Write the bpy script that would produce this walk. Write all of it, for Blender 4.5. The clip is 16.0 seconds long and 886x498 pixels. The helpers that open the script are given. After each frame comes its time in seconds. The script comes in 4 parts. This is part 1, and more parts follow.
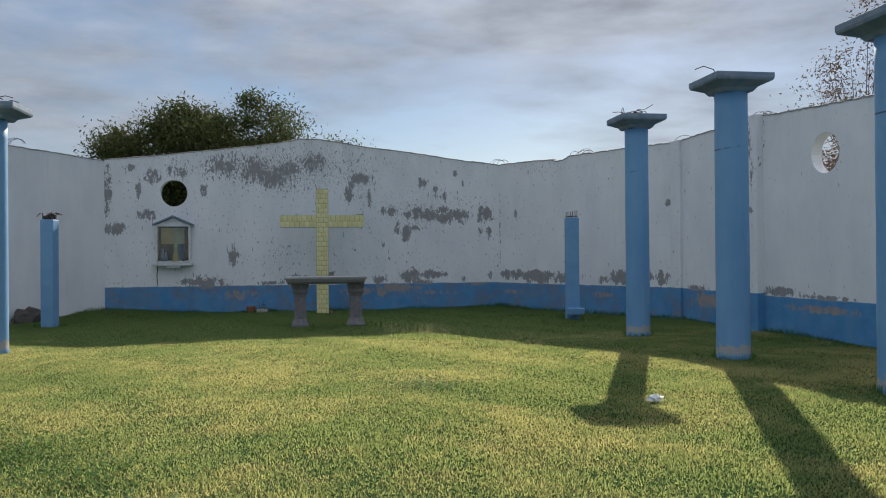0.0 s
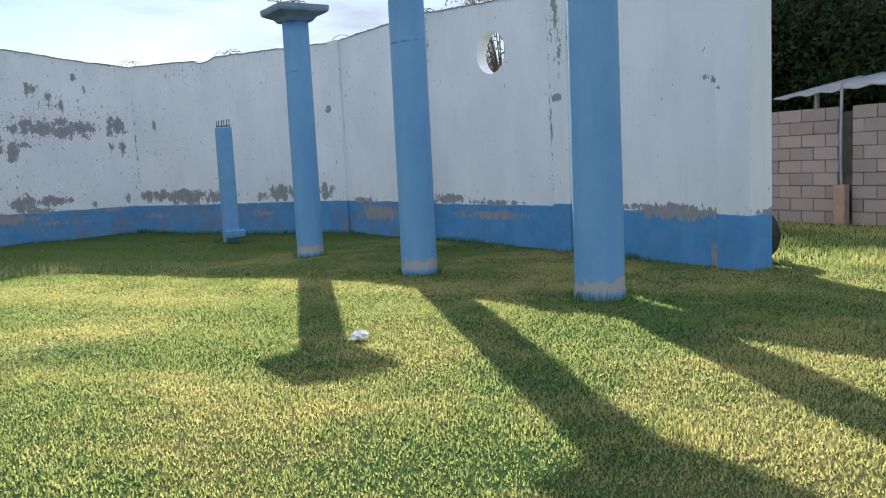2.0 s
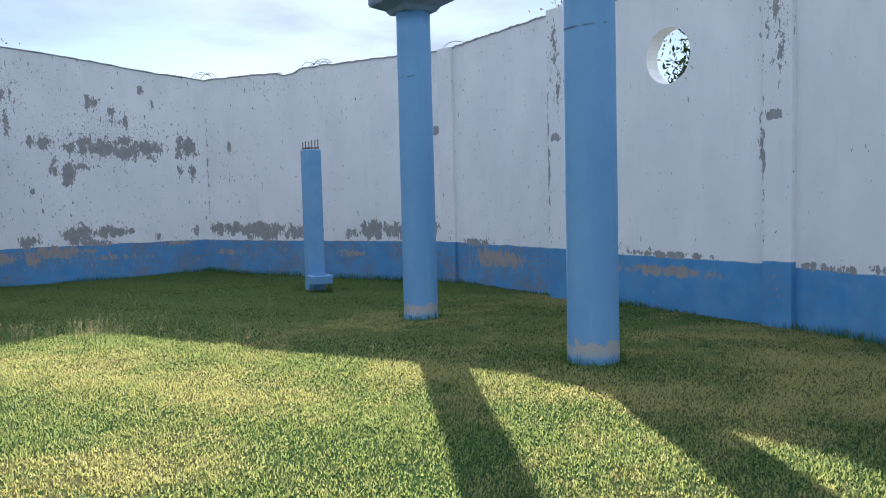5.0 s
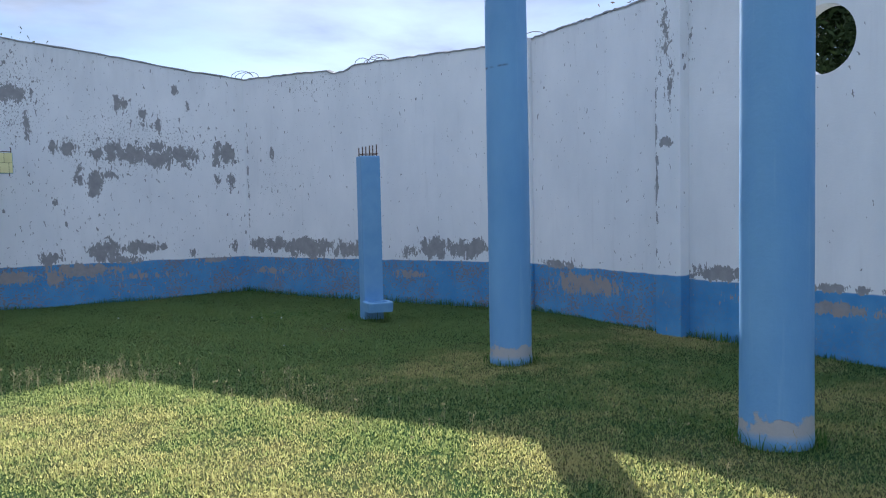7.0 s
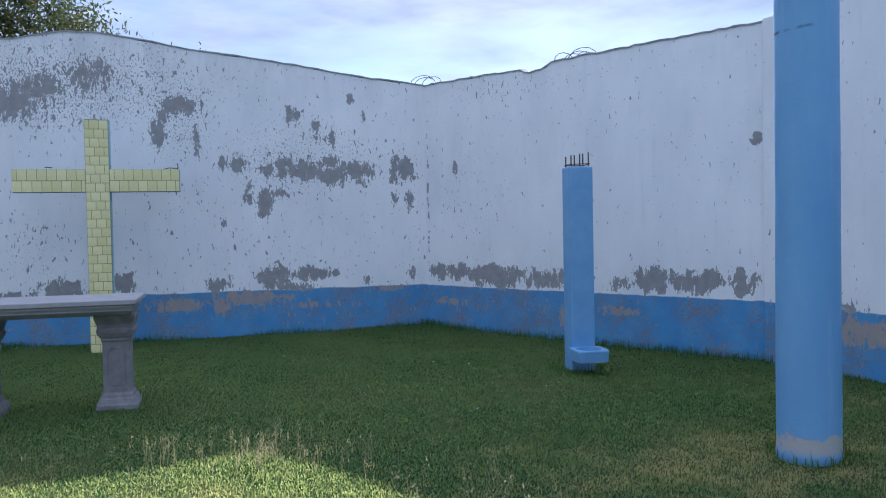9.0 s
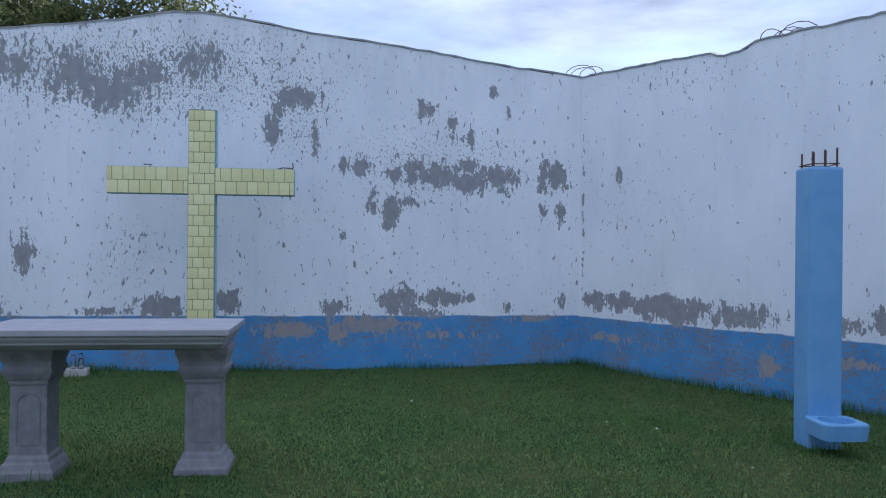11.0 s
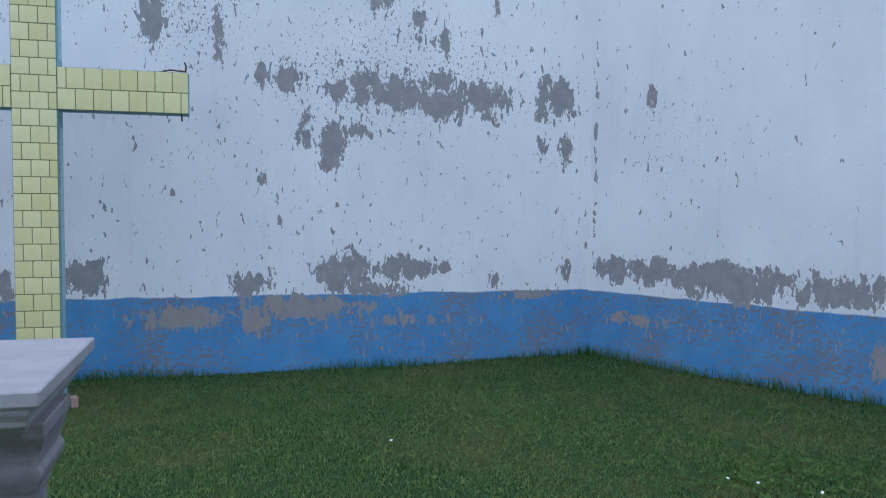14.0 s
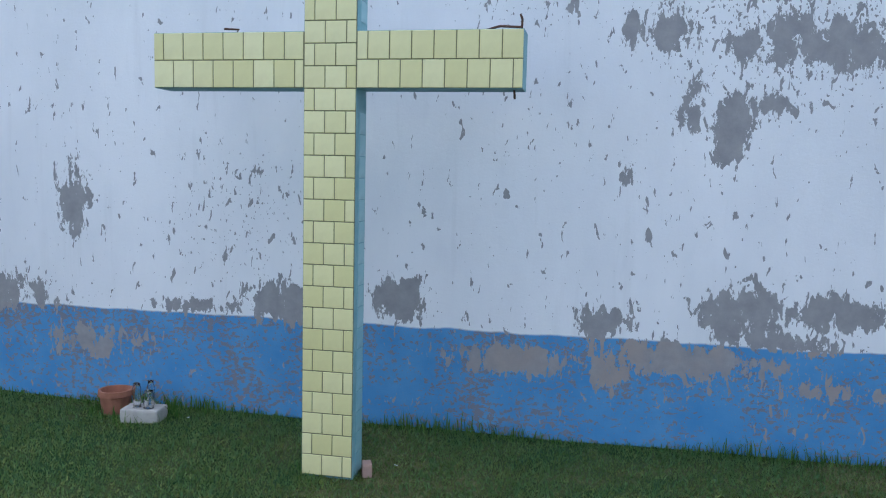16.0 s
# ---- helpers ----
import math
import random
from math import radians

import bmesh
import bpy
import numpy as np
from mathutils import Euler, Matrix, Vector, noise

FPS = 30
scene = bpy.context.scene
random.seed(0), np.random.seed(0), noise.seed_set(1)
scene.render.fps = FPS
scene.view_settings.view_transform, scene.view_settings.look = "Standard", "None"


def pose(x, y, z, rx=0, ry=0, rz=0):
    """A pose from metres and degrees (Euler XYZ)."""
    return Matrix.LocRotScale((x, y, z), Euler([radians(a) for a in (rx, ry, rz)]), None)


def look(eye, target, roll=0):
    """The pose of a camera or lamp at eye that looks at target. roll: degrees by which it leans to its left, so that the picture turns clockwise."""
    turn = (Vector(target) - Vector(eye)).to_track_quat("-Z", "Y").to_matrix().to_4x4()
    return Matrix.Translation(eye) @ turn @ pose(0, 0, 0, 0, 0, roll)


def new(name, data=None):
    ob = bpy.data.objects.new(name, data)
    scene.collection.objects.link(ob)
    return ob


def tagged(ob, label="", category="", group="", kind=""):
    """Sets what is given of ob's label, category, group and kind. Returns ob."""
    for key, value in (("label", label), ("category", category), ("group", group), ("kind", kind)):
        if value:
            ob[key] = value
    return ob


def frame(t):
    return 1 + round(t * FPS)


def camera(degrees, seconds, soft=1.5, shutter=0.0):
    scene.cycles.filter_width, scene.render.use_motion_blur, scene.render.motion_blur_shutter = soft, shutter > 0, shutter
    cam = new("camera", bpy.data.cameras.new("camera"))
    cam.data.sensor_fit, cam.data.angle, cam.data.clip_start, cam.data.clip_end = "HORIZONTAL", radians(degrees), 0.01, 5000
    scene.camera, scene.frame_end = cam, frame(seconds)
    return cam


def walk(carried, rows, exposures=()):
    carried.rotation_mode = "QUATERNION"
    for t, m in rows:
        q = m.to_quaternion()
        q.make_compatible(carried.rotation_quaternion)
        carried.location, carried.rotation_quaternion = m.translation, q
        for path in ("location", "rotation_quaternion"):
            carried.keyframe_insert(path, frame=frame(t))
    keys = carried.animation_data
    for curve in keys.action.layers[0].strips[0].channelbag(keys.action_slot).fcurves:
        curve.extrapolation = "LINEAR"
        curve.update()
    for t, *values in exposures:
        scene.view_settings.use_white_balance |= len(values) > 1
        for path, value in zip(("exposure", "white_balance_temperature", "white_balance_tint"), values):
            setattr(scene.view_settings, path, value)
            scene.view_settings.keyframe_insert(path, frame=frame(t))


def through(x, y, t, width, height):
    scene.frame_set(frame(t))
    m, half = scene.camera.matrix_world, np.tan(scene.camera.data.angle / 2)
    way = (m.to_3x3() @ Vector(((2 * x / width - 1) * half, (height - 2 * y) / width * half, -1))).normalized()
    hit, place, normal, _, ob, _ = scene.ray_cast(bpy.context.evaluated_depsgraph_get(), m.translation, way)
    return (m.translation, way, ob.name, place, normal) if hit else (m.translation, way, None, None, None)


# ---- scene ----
cam = camera(57.9, 16.0, 1.1)
PATH = [
    (0, (-0.057, -19.425, 1.322), (0.247, -17.448, 1.336), -0.5),
    (0.5, (-0.065, -19.09, 1.315), (0.62, -17.212, 1.247), -2.0),
    (1, (0.011, -18.688, 1.307), (0.885, -16.895, 1.163), -2.4),
    (1.5, (0.024, -18.285, 1.311), (1.028, -16.567, 1.116), -2.8),
    (2, (0.205, -17.885, 1.288), (1.303, -16.228, 1.067), -2.8),
    (2.5, (0.345, -17.455, 1.347), (1.47, -15.817, 1.125), -2.8),
    (3, (0.433, -16.975, 1.357), (1.534, -15.32, 1.142), -2.8),
    (3.5, (0.647, -16.527, 1.356), (1.687, -14.831, 1.155), -2.6),
    (4, (0.738, -15.995, 1.346), (1.716, -14.26, 1.17), -1.7),
    (6.5, (1.211, -13.798, 1.407), (2.171, -12.046, 1.307), -1.1),
    (7, (1.226, -13.349, 1.431), (2.125, -11.566, 1.318), -1.2),
    (7.5, (1.407, -12.882, 1.395), (2.216, -11.057, 1.279), -1.4),
    (8, (1.456, -12.367, 1.388), (2.162, -10.5, 1.274), -1.7),
    (8.5, (1.476, -11.902, 1.432), (2.086, -9.999, 1.344), -1.6),
    (9, (1.538, -11.426, 1.465), (2.052, -9.494, 1.41), -1.1),
    (9.5, (1.512, -10.881, 1.455), (1.953, -8.931, 1.422), -0.6),
    (10, (1.551, -10.399, 1.418), (1.927, -8.434, 1.396), 0.0),
    (12.5, (1.254, -8.021, 1.417), (1.405, -6.026, 1.443), 0.4),
    (13, (1.228, -7.513, 1.428), (1.468, -5.527, 1.43), 0.2),
    (13.5, (1.185, -7.044, 1.414), (1.573, -5.082, 1.377), 0.1),
    (14, (1.233, -6.609, 1.366), (1.742, -4.677, 1.259), 0.5),
    (14.5, (1.259, -6.133, 1.409), (1.703, -4.189, 1.259), 1.0),
    (15, (1.248, -5.665, 1.409), (1.538, -3.692, 1.256), 0.7),
    (15.5, (1.319, -5.168, 1.42), (1.357, -3.175, 1.255), 0.6),
    (16, (1.344, -4.703, 1.567), (0.956, -2.75, 1.379), 1.3),
]
EXPOSURES = [(0, 0.39, 6200, 13), (0.5, 0.69, 6200, 13), (1.0, 0.84, 6000, 13), (1.5, 0.95, 6000, 13), (2.0, 1.15, 6000, 13), (4.0, 1.2, 5900, 14), (7.0, 1.0, 5500, 17), (10.0, 1.15, 5300, 19), (12.5, 1.11, 5300, 18), (13.5, 1.26, 5300, 16), (14.0, 1.5, 5500, 16), (16.0, 1.67, 5600, 16)]
walk(cam, [(t, look(eye, target, roll)) for t, eye, target, roll in PATH], EXPOSURES)

# ---- light ----
SUN_EL, SUN_AZ = radians(28.3), radians(23.6)
sun_dir = Vector((math.sin(SUN_AZ) * math.cos(SUN_EL), math.cos(SUN_AZ) * math.cos(SUN_EL), math.sin(SUN_EL)))
sun = new("sun", bpy.data.lights.new("sun", "SUN"))
sun.data.energy, sun.data.angle, sun.data.color = 5.0, radians(0.6), (1.0, 0.91, 0.74)
sun.matrix_world = look(sun_dir * 60, (0, 0, 0))

world = bpy.data.worlds.new("sky")
scene.world = world
world.use_nodes = True
wt = world.node_tree
wt.nodes.clear()


def wnode(kind, **sets):
    n = wt.nodes.new(kind)
    for k, v in sets.items():
        n.inputs[k].default_value = v
    return n


w_out = wnode("ShaderNodeOutputWorld")
w_bg = wnode("ShaderNodeBackground", Strength=0.057)
w_sky = wnode("ShaderNodeTexSky")
w_sky.sky_type, w_sky.sun_disc = "NISHITA", False
w_sky.sun_elevation, w_sky.sun_rotation = SUN_EL, SUN_AZ
w_sky.air_density, w_sky.dust_density, w_sky.ozone_density = 1.0, 0.25, 1.6
w_tc = wnode("ShaderNodeTexCoord")
w_map = wnode("ShaderNodeMapping", Scale=(1.0, 1.0, 3.6), Location=(0.35, 0.1, 0.2))
w_n1 = wnode("ShaderNodeTexNoise", Scale=2.3, Detail=7.0, Roughness=0.55, Distortion=0.25)
w_n2 = wnode("ShaderNodeTexNoise", Scale=6.0, Detail=5.0, Roughness=0.55)
w_ramp = wnode("ShaderNodeMapRange", **{"From Min": 0.42, "From Max": 0.62, "To Max": 0.94})
w_shade = wnode("ShaderNodeMapRange", **{"From Min": 0.3, "From Max": 0.72, "To Min": 0.6, "To Max": 1.15})
w_sep = wnode("ShaderNodeSeparateXYZ")
w_high = wnode("ShaderNodeMapRange", **{"From Min": 0.2, "From Max": 0.8, "To Min": 0.0, "To Max": 0.22})
w_add = wnode("ShaderNodeMath")
w_lift = wnode("ShaderNodeMapRange", **{"From Min": 0.2, "From Max": 0.7, "To Min": 0.70, "To Max": 1.28})
w_bright = wnode("ShaderNodeMath")
w_bright.operation = "MULTIPLY"
w_cloud = wnode("ShaderNodeMix")
w_cloud.data_type, w_cloud.blend_type = "RGBA", "MULTIPLY"
w_cloud.inputs[0].default_value = 1.0
w_cloud.inputs[6].default_value = (8.2, 8.85, 9.6, 1)
w_mix = wnode("ShaderNodeMix")
w_mix.data_type = "RGBA"
for a, b in ((w_tc.outputs["Generated"], w_map.inputs[0]), (w_map.outputs[0], w_n1.inputs["Vector"]), (w_map.outputs[0], w_n2.inputs["Vector"]),
             (w_tc.outputs["Generated"], w_sep.inputs[0]), (w_sep.outputs[2], w_high.inputs[0]), (w_n1.outputs[0], w_add.inputs[0]), (w_high.outputs[0], w_add.inputs[1]), (w_add.outputs[0], w_ramp.inputs[0]), (w_n2.outputs[0], w_shade.inputs[0]), (w_sep.outputs[2], w_lift.inputs[0]), (w_shade.outputs[0], w_bright.inputs[0]), (w_lift.outputs[0], w_bright.inputs[1]), (w_bright.outputs[0], w_cloud.inputs[7]),
             (w_ramp.outputs[0], w_mix.inputs[0]), (w_sky.outputs[0], w_mix.inputs[6]), (w_cloud.outputs[2], w_mix.inputs[7]),
             (w_mix.outputs[2], w_bg.inputs[0]), (w_bg.outputs[0], w_out.inputs[0])):
    wt.links.new(a, b)


# ---- materials ----
class Nodes:
    """A small writer of node trees."""

    def __init__(self, name):
        self.mat = bpy.data.materials.new(name)
        self.mat.use_nodes = True
        self.t = self.mat.node_tree
        self.bsdf = self.t.nodes["Principled BSDF"]
        self.out = self.t.nodes["Material Output"]
        self.tc = self.t.nodes.new("ShaderNodeTexCoord")
        self.pos = self.tc.outputs["Object"]

    def put(self, socket, v):
        if hasattr(v, "links"):
            self.t.links.new(v, socket)
        else:
            socket.default_value = v

    def math(self, op, a, b=0.0, c=0.0, clamp=False):
        n = self.t.nodes.new("ShaderNodeMath")
        n.operation, n.use_clamp = op, clamp
        for i, v in enumerate((a, b, c)):
            self.put(n.inputs[i], v)
        return n.outputs[0]

    def noise(self, scale, detail=4.0, rough=0.55, dist=0.0, stretch=None, vec=None, off=(0, 0, 0)):
        n = self.t.nodes.new("ShaderNodeTexNoise")
        v = vec or self.pos
        if stretch or off != (0, 0, 0):
            m = self.t.nodes.new("ShaderNodeMapping")
            m.inputs["Scale"].default_value = stretch or (1, 1, 1)
            m.inputs["Location"].default_value = off
            self.t.links.new(v, m.inputs[0])
            v = m.outputs[0]
        self.t.links.new(v, n.inputs["Vector"])
        n.inputs["Scale"].default_value, n.inputs["Detail"].default_value = scale, detail
        n.inputs["Roughness"].default_value, n.inputs["Distortion"].default_value = rough, dist
        return n.outputs[0]

    def ramp(self, v, a, b, lo=0.0, hi=1.0, smooth=False):
        n = self.t.nodes.new("ShaderNodeMapRange")
        n.interpolation_type = "SMOOTHSTEP" if smooth else "LINEAR"
        self.put(n.inputs[0], v)
        for i, x in enumerate((a, b, lo, hi)):
            n.inputs[i + 1].default_value = x
        return n.outputs[0]

    def mix(self, f, a, b):
        n = self.t.nodes.new("ShaderNodeMix")
        n.data_type = "RGBA"
        self.put(n.inputs[0], f)
        for i, v in ((6, a), (7, b)):
            self.put(n.inputs[i], (*v, 1) if isinstance(v, tuple) else v)
        return n.outputs[2]

    def xyz(self):
        n = self.t.nodes.new("ShaderNodeSeparateXYZ")
        self.t.links.new(self.pos, n.inputs[0])
        return n.outputs

    def finish(self, color, rough=0.8, bump=None, strength=0.3, depth=0.01, metal=0.0):
        self.put(self.bsdf.inputs["Base Color"], (*color, 1) if isinstance(color, tuple) else color)
        self.put(self.bsdf.inputs["Roughness"], rough)
        self.put(self.bsdf.inputs["Metallic"], metal)
        if bump is not None:
            b = self.t.nodes.new("ShaderNodeBump")
            b.inputs["Strength"].default_value, b.inputs["Distance"].default_value = strength, depth
            self.t.links.new(bump, b.inputs["Height"])
            self.t.links.new(b.outputs[0], self.bsdf.inputs["Normal"])
        return self.mat


def plaster(name, blobs, pocks=(), wear=0.0, seed=0.0, dado=0.63, fleck=0.66, low=True):
    """White limewash over grey render, with a blue dado below; blobs (u, z, ru, rz, weight) are where the paint has come off, pocks where it is finely pitted."""
    n = Nodes(name)
    x, y, z = n.xyz()
    edge = n.noise(7.5, 5.0, 0.58, 0.3, stretch=(1.25, 1, 0.6), off=(seed, 0, seed))
    fine = n.noise(26.0, 5.0, 0.65, 0.3, stretch=(1.25, 1, 0.55), off=(seed, 3, 1))
    big = n.noise(1.1, 3.0, off=(seed * 2, 1, 0))

    def spread(spots):
        total = None
        for u, w, ru, rz, weight in spots:
            a = n.math("MULTIPLY", n.math("SUBTRACT", x, u), 1 / ru)
            b = n.math("MULTIPLY", n.math("SUBTRACT", z, w), 1 / rz)
            d = n.math("SUBTRACT", weight, n.math("ADD", n.math("MULTIPLY", a, a), n.math("MULTIPLY", b, b)))
            total = d if total is None else n.math("MAXIMUM", total, d)
        return total

    field = spread(blobs)
    if low:
        rim = n.noise(2.3, 2.0, off=(seed + 7, 0, 0), stretch=(1, 1, 0.3))
        b = n.math("MULTIPLY", n.math("SUBTRACT", z, dado + 0.05), 1 / 0.30)
        d = n.math("SUBTRACT", n.ramp(rim, 0.36, 0.66, -0.35, 0.9), n.math("MULTIPLY", b, b))
        field = d if field is None else n.math("MAXIMUM", field, n.math("MULTIPLY", d, low))
    field = n.math("MAXIMUM", field, -1.2) if field is not None else n.math("ADD", -1.2, 0.0)
    broken = n.math("ADD", n.math("MULTIPLY", n.math("SUBTRACT", edge, 0.5), 4.6), n.math("MULTIPLY", n.math("SUBTRACT", fine, 0.5), 2.6))
    bare = n.ramp(n.math("ADD", field, broken), 0.28, 0.36)
    # small flakes lost all over
    spots = n.noise(17.0, 3.0, 0.6, 0.5, stretch=(1.3, 1, 0.55), off=(seed, 9, 2))
    where = n.ramp(n.math("ADD", n.math("MULTIPLY", field, 0.16), n.math("MULTIPLY", big, 0.35)), -0.1, 0.40, 0.0, 0.15)
    if pocks:
        pitted = n.ramp(spread(pocks), 0.0, 1.0, 0.0, 0.13)
        where = n.math("ADD", where, n.math("MULTIPLY", pitted, 0.55))
    else:
        pitted = 0.0
    flakes = n.ramp(n.math("ADD", spots, where), fleck + 0.035 - wear, fleck + 0.05 - wear)
    specks = n.noise(48.0, 2.0, 0.5, 0.3, stretch=(1.1, 1, 0.7), off=(seed, 6, 3))
    dust = n.ramp(n.math("ADD", n.math("ADD", specks, pitted), n.math("MULTIPLY", where, 0.6)), fleck + 0.10 - wear, fleck + 0.12 - wear)
    bare = n.math("MAXIMUM", n.math("MAXIMUM", bare, flakes), dust)
    line = n.math("ADD", dado, n.math("MULTIPLY", n.math("SUBTRACT", n.noise(3.0, 3.0, off=(seed, 0, 0)), 0.5), 0.05))
    blue = n.ramp(n.math("SUBTRACT", z, line), -0.006, 0.006, 1.0, 0.0)
    white = n.mix(n.ramp(n.noise(1.6, 6.0, 0.6, stretch=(1, 1, 0.5), off=(seed, 2, 5)), 0.35, 0.7), (0.80, 0.80, 0.81), (0.70, 0.71, 0.73))
    white = n.mix(n.ramp(n.noise(3.0, 5.0, 0.6, stretch=(2.6, 2.6, 0.22), off=(seed, 0, 3)), 0.58, 0.8, 0.0, 0.3), white, (0.5, 0.5, 0.5))
    deep = n.mix(n.ramp(n.noise(4.0, 5.0), 0.35, 0.7), (0.06, 0.235, 0.49), (0.10, 0.29, 0.53))
    scuff = n.ramp(n.math("ADD", n.noise(32.0, 5.0, 0.7, 0.4, stretch=(0.75, 1, 1.1), off=(seed, 4, 0)), n.math("MULTIPLY", n.noise(2.6, 3.0, off=(seed, 8, 0)), 0.4)), 0.738, 0.752, 0.0, 0.85 if wear >= 0 else 0.2)
    deep = n.mix(scuff, deep, n.mix(n.noise(7.0, 2.0, off=(seed, 1, 1)), (0.13, 0.14, 0.16), (0.27, 0.22, 0.20)))
    paint = n.mix(blue, white, deep)
    render_ = n.mix(n.ramp(n.noise(9.0, 6.0, 0.65), 0.3, 0.7), (0.24, 0.235, 0.245), (0.34, 0.33, 0.33))
    render_ = n.mix(n.math("MULTIPLY", blue, n.ramp(n.noise(3.0, 3.0, off=(5, seed, 0)), 0.4, 0.65, 0.0, 0.8)), render_, (0.35, 0.29, 0.255))
    col = n.mix(bare, paint, render_)
    # soot and algae under the coping
    soot = n.math("MULTIPLY", n.ramp(z, 3.1, 4.2, 0.0, 0.35), n.ramp(n.noise(2.2, 6.0, 0.65, stretch=(2.0, 2.0, 0.35)), 0.45, 0.75))
    col = n.mix(soot, col, (0.16, 0.16, 0.17))
    h = n.math("ADD", n.math("MULTIPLY", bare, -0.6), n.math("ADD", n.math("MULTIPLY", n.noise(60.0, 4.0, 0.7), 0.28), n.math("MULTIPLY", n.noise(4.0, 3.0), 0.9)))
    return n.finish(col, n.ramp(bare, 0, 1, 0.72, 0.92), h, 0.5, 0.012)


def speckled(name, a, b, scale=8.0, rough=0.7, grain=60.0, strength=0.25, depth=0.004, metal=0.0, stain=None):
    n = Nodes(name)
    col = n.mix(n.ramp(n.noise(scale, 6.0, 0.6), 0.3, 0.7), a, b)
    if stain:
        col = n.mix(n.ramp(n.noise(scale * 0.35, 5.0, 0.65, 0.4), 0.55, 0.7, 0, 0.8), col, stain)
    return n.finish(col, rough, n.noise(grain, 4.0, 0.65), strength, depth, metal)


def column_paint(name, r):
    """Sky-blue gloss paint on cast concrete, worn to render near the foot."""
    n = Nodes(name)
    x, y, z = n.xyz()
    col = n.mix(n.ramp(n.noise(2.2, 5.0, 0.6, stretch=(1, 1, 0.4)), 0.3, 0.72), (0.13, 0.30, 0.54), (0.18, 0.365, 0.59))
    col = n.mix(n.ramp(n.noise(6.0, 5.0, 0.65, stretch=(3, 3, 0.15)), 0.58, 0.78, 0, 0.35), col, (0.30, 0.45, 0.6))
    foot = n.math("ADD", n.ramp(z, 0.12, 0.32, 0.9, -0.5), n.math("MULTIPLY", n.math("SUBTRACT", n.noise(5.0, 5.0, 0.6), 0.5), 2.6))
    foot = n.math("MULTIPLY", n.ramp(foot, 0.50, 0.62, 0.0, 0.7), n.ramp(z, 0.04, 0.09))
    col = n.mix(foot, col, n.mix(n.noise(14.0, 4.0), (0.52, 0.40, 0.25), (0.44, 0.38, 0.31)))
    seam = n.math("MULTIPLY", n.ramp(n.math("ABSOLUTE", n.math("SUBTRACT", z, n.math("ADD", 2.62, n.math("MULTIPLY", x, 0.12)))), 0.004, 0.012, 1.0, 0.0),
                  n.ramp(n.noise(5.0, 2.0), 0.42, 0.5))
    col = n.mix(seam, col, (0.06, 0.09, 0.14))
    h = n.math("ADD", n.math("MULTIPLY", n.noise(3.2, 4.0, 0.6), 1.0), n.math("MULTIPLY", n.noise(50.0, 3.0), 0.12))
    h = n.math("SUBTRACT", h, n.math("MULTIPLY", foot, 0.25))
    return n.finish(col, n.ramp(n.noise(7.0, 4.0), 0.3, 0.7, 0.45, 0.65), h, 0.5, 0.02)


def leafy(name, cols, through=0.45, patch=0.0, dry=None, glow=None):
    """Thin leaves or blades that let light through, each of its own shade."""
    n = Nodes(name)
    g = n.t.nodes.new("ShaderNodeNewGeometry")
    rnd = g.outputs["Random Per Island"]
    col = n.mix(n.ramp(rnd, 0, 1), cols[0], cols[1])
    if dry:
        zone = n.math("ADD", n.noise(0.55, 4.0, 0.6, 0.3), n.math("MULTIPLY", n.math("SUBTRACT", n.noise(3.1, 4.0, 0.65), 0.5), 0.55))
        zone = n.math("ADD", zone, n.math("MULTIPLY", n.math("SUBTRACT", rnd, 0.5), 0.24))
        # Dry share cut towards the back wall, painting the shaded strip darker and greener.
        shade_strip = n.ramp(n.xyz()[1], -7.2, -5.2, 0.0, 0.32)
        col = n.mix(n.ramp(n.math("SUBTRACT", zone, shade_strip), 0.44, 0.64, 0.0, patch), col, dry)
    b1, tr, mx = n.bsdf, n.t.nodes.new("ShaderNodeBsdfTranslucent"), n.t.nodes.new("ShaderNodeMixShader")
    n.finish(col, 0.6)
    b1.inputs["Specular IOR Level"].default_value = 0.08
    n.put(tr.inputs[0], n.mix(0.5, col, glow) if glow else col)
    mx.inputs[0].default_value = through
    n.t.links.new(b1.outputs[0], mx.inputs[1])
    n.t.links.new(tr.outputs[0], mx.inputs[2])
    n.t.links.new(mx.outputs[0], n.out.inputs[0])
    return n.mat


def soil():
    n = Nodes("turf_soil")
    zone = n.math("ADD", n.noise(0.55, 4.0, 0.6, 0.3), n.math("MULTIPLY", n.math("SUBTRACT", n.noise(3.1, 4.0, 0.65), 0.5), 0.55))
    col = n.mix(n.ramp(n.noise(22.0, 5.0, 0.7), 0.3, 0.7), (0.025, 0.055, 0.02), (0.05, 0.09, 0.035))
    col = n.mix(n.ramp(zone, 0.44, 0.66, 0.0, 0.5), col, (0.17, 0.14, 0.065))
    n.bsdf.inputs["Specular IOR Level"].default_value = 0.0
    return n.finish(col, 1.0, n.noise(35.0, 5.0, 0.7), 0.8, 0.03)


def along(*spots):
    """Spots of the back wall, given from the foot of the cross."""
    return tuple((x + 4.96, *rest) for x, *rest in spots)


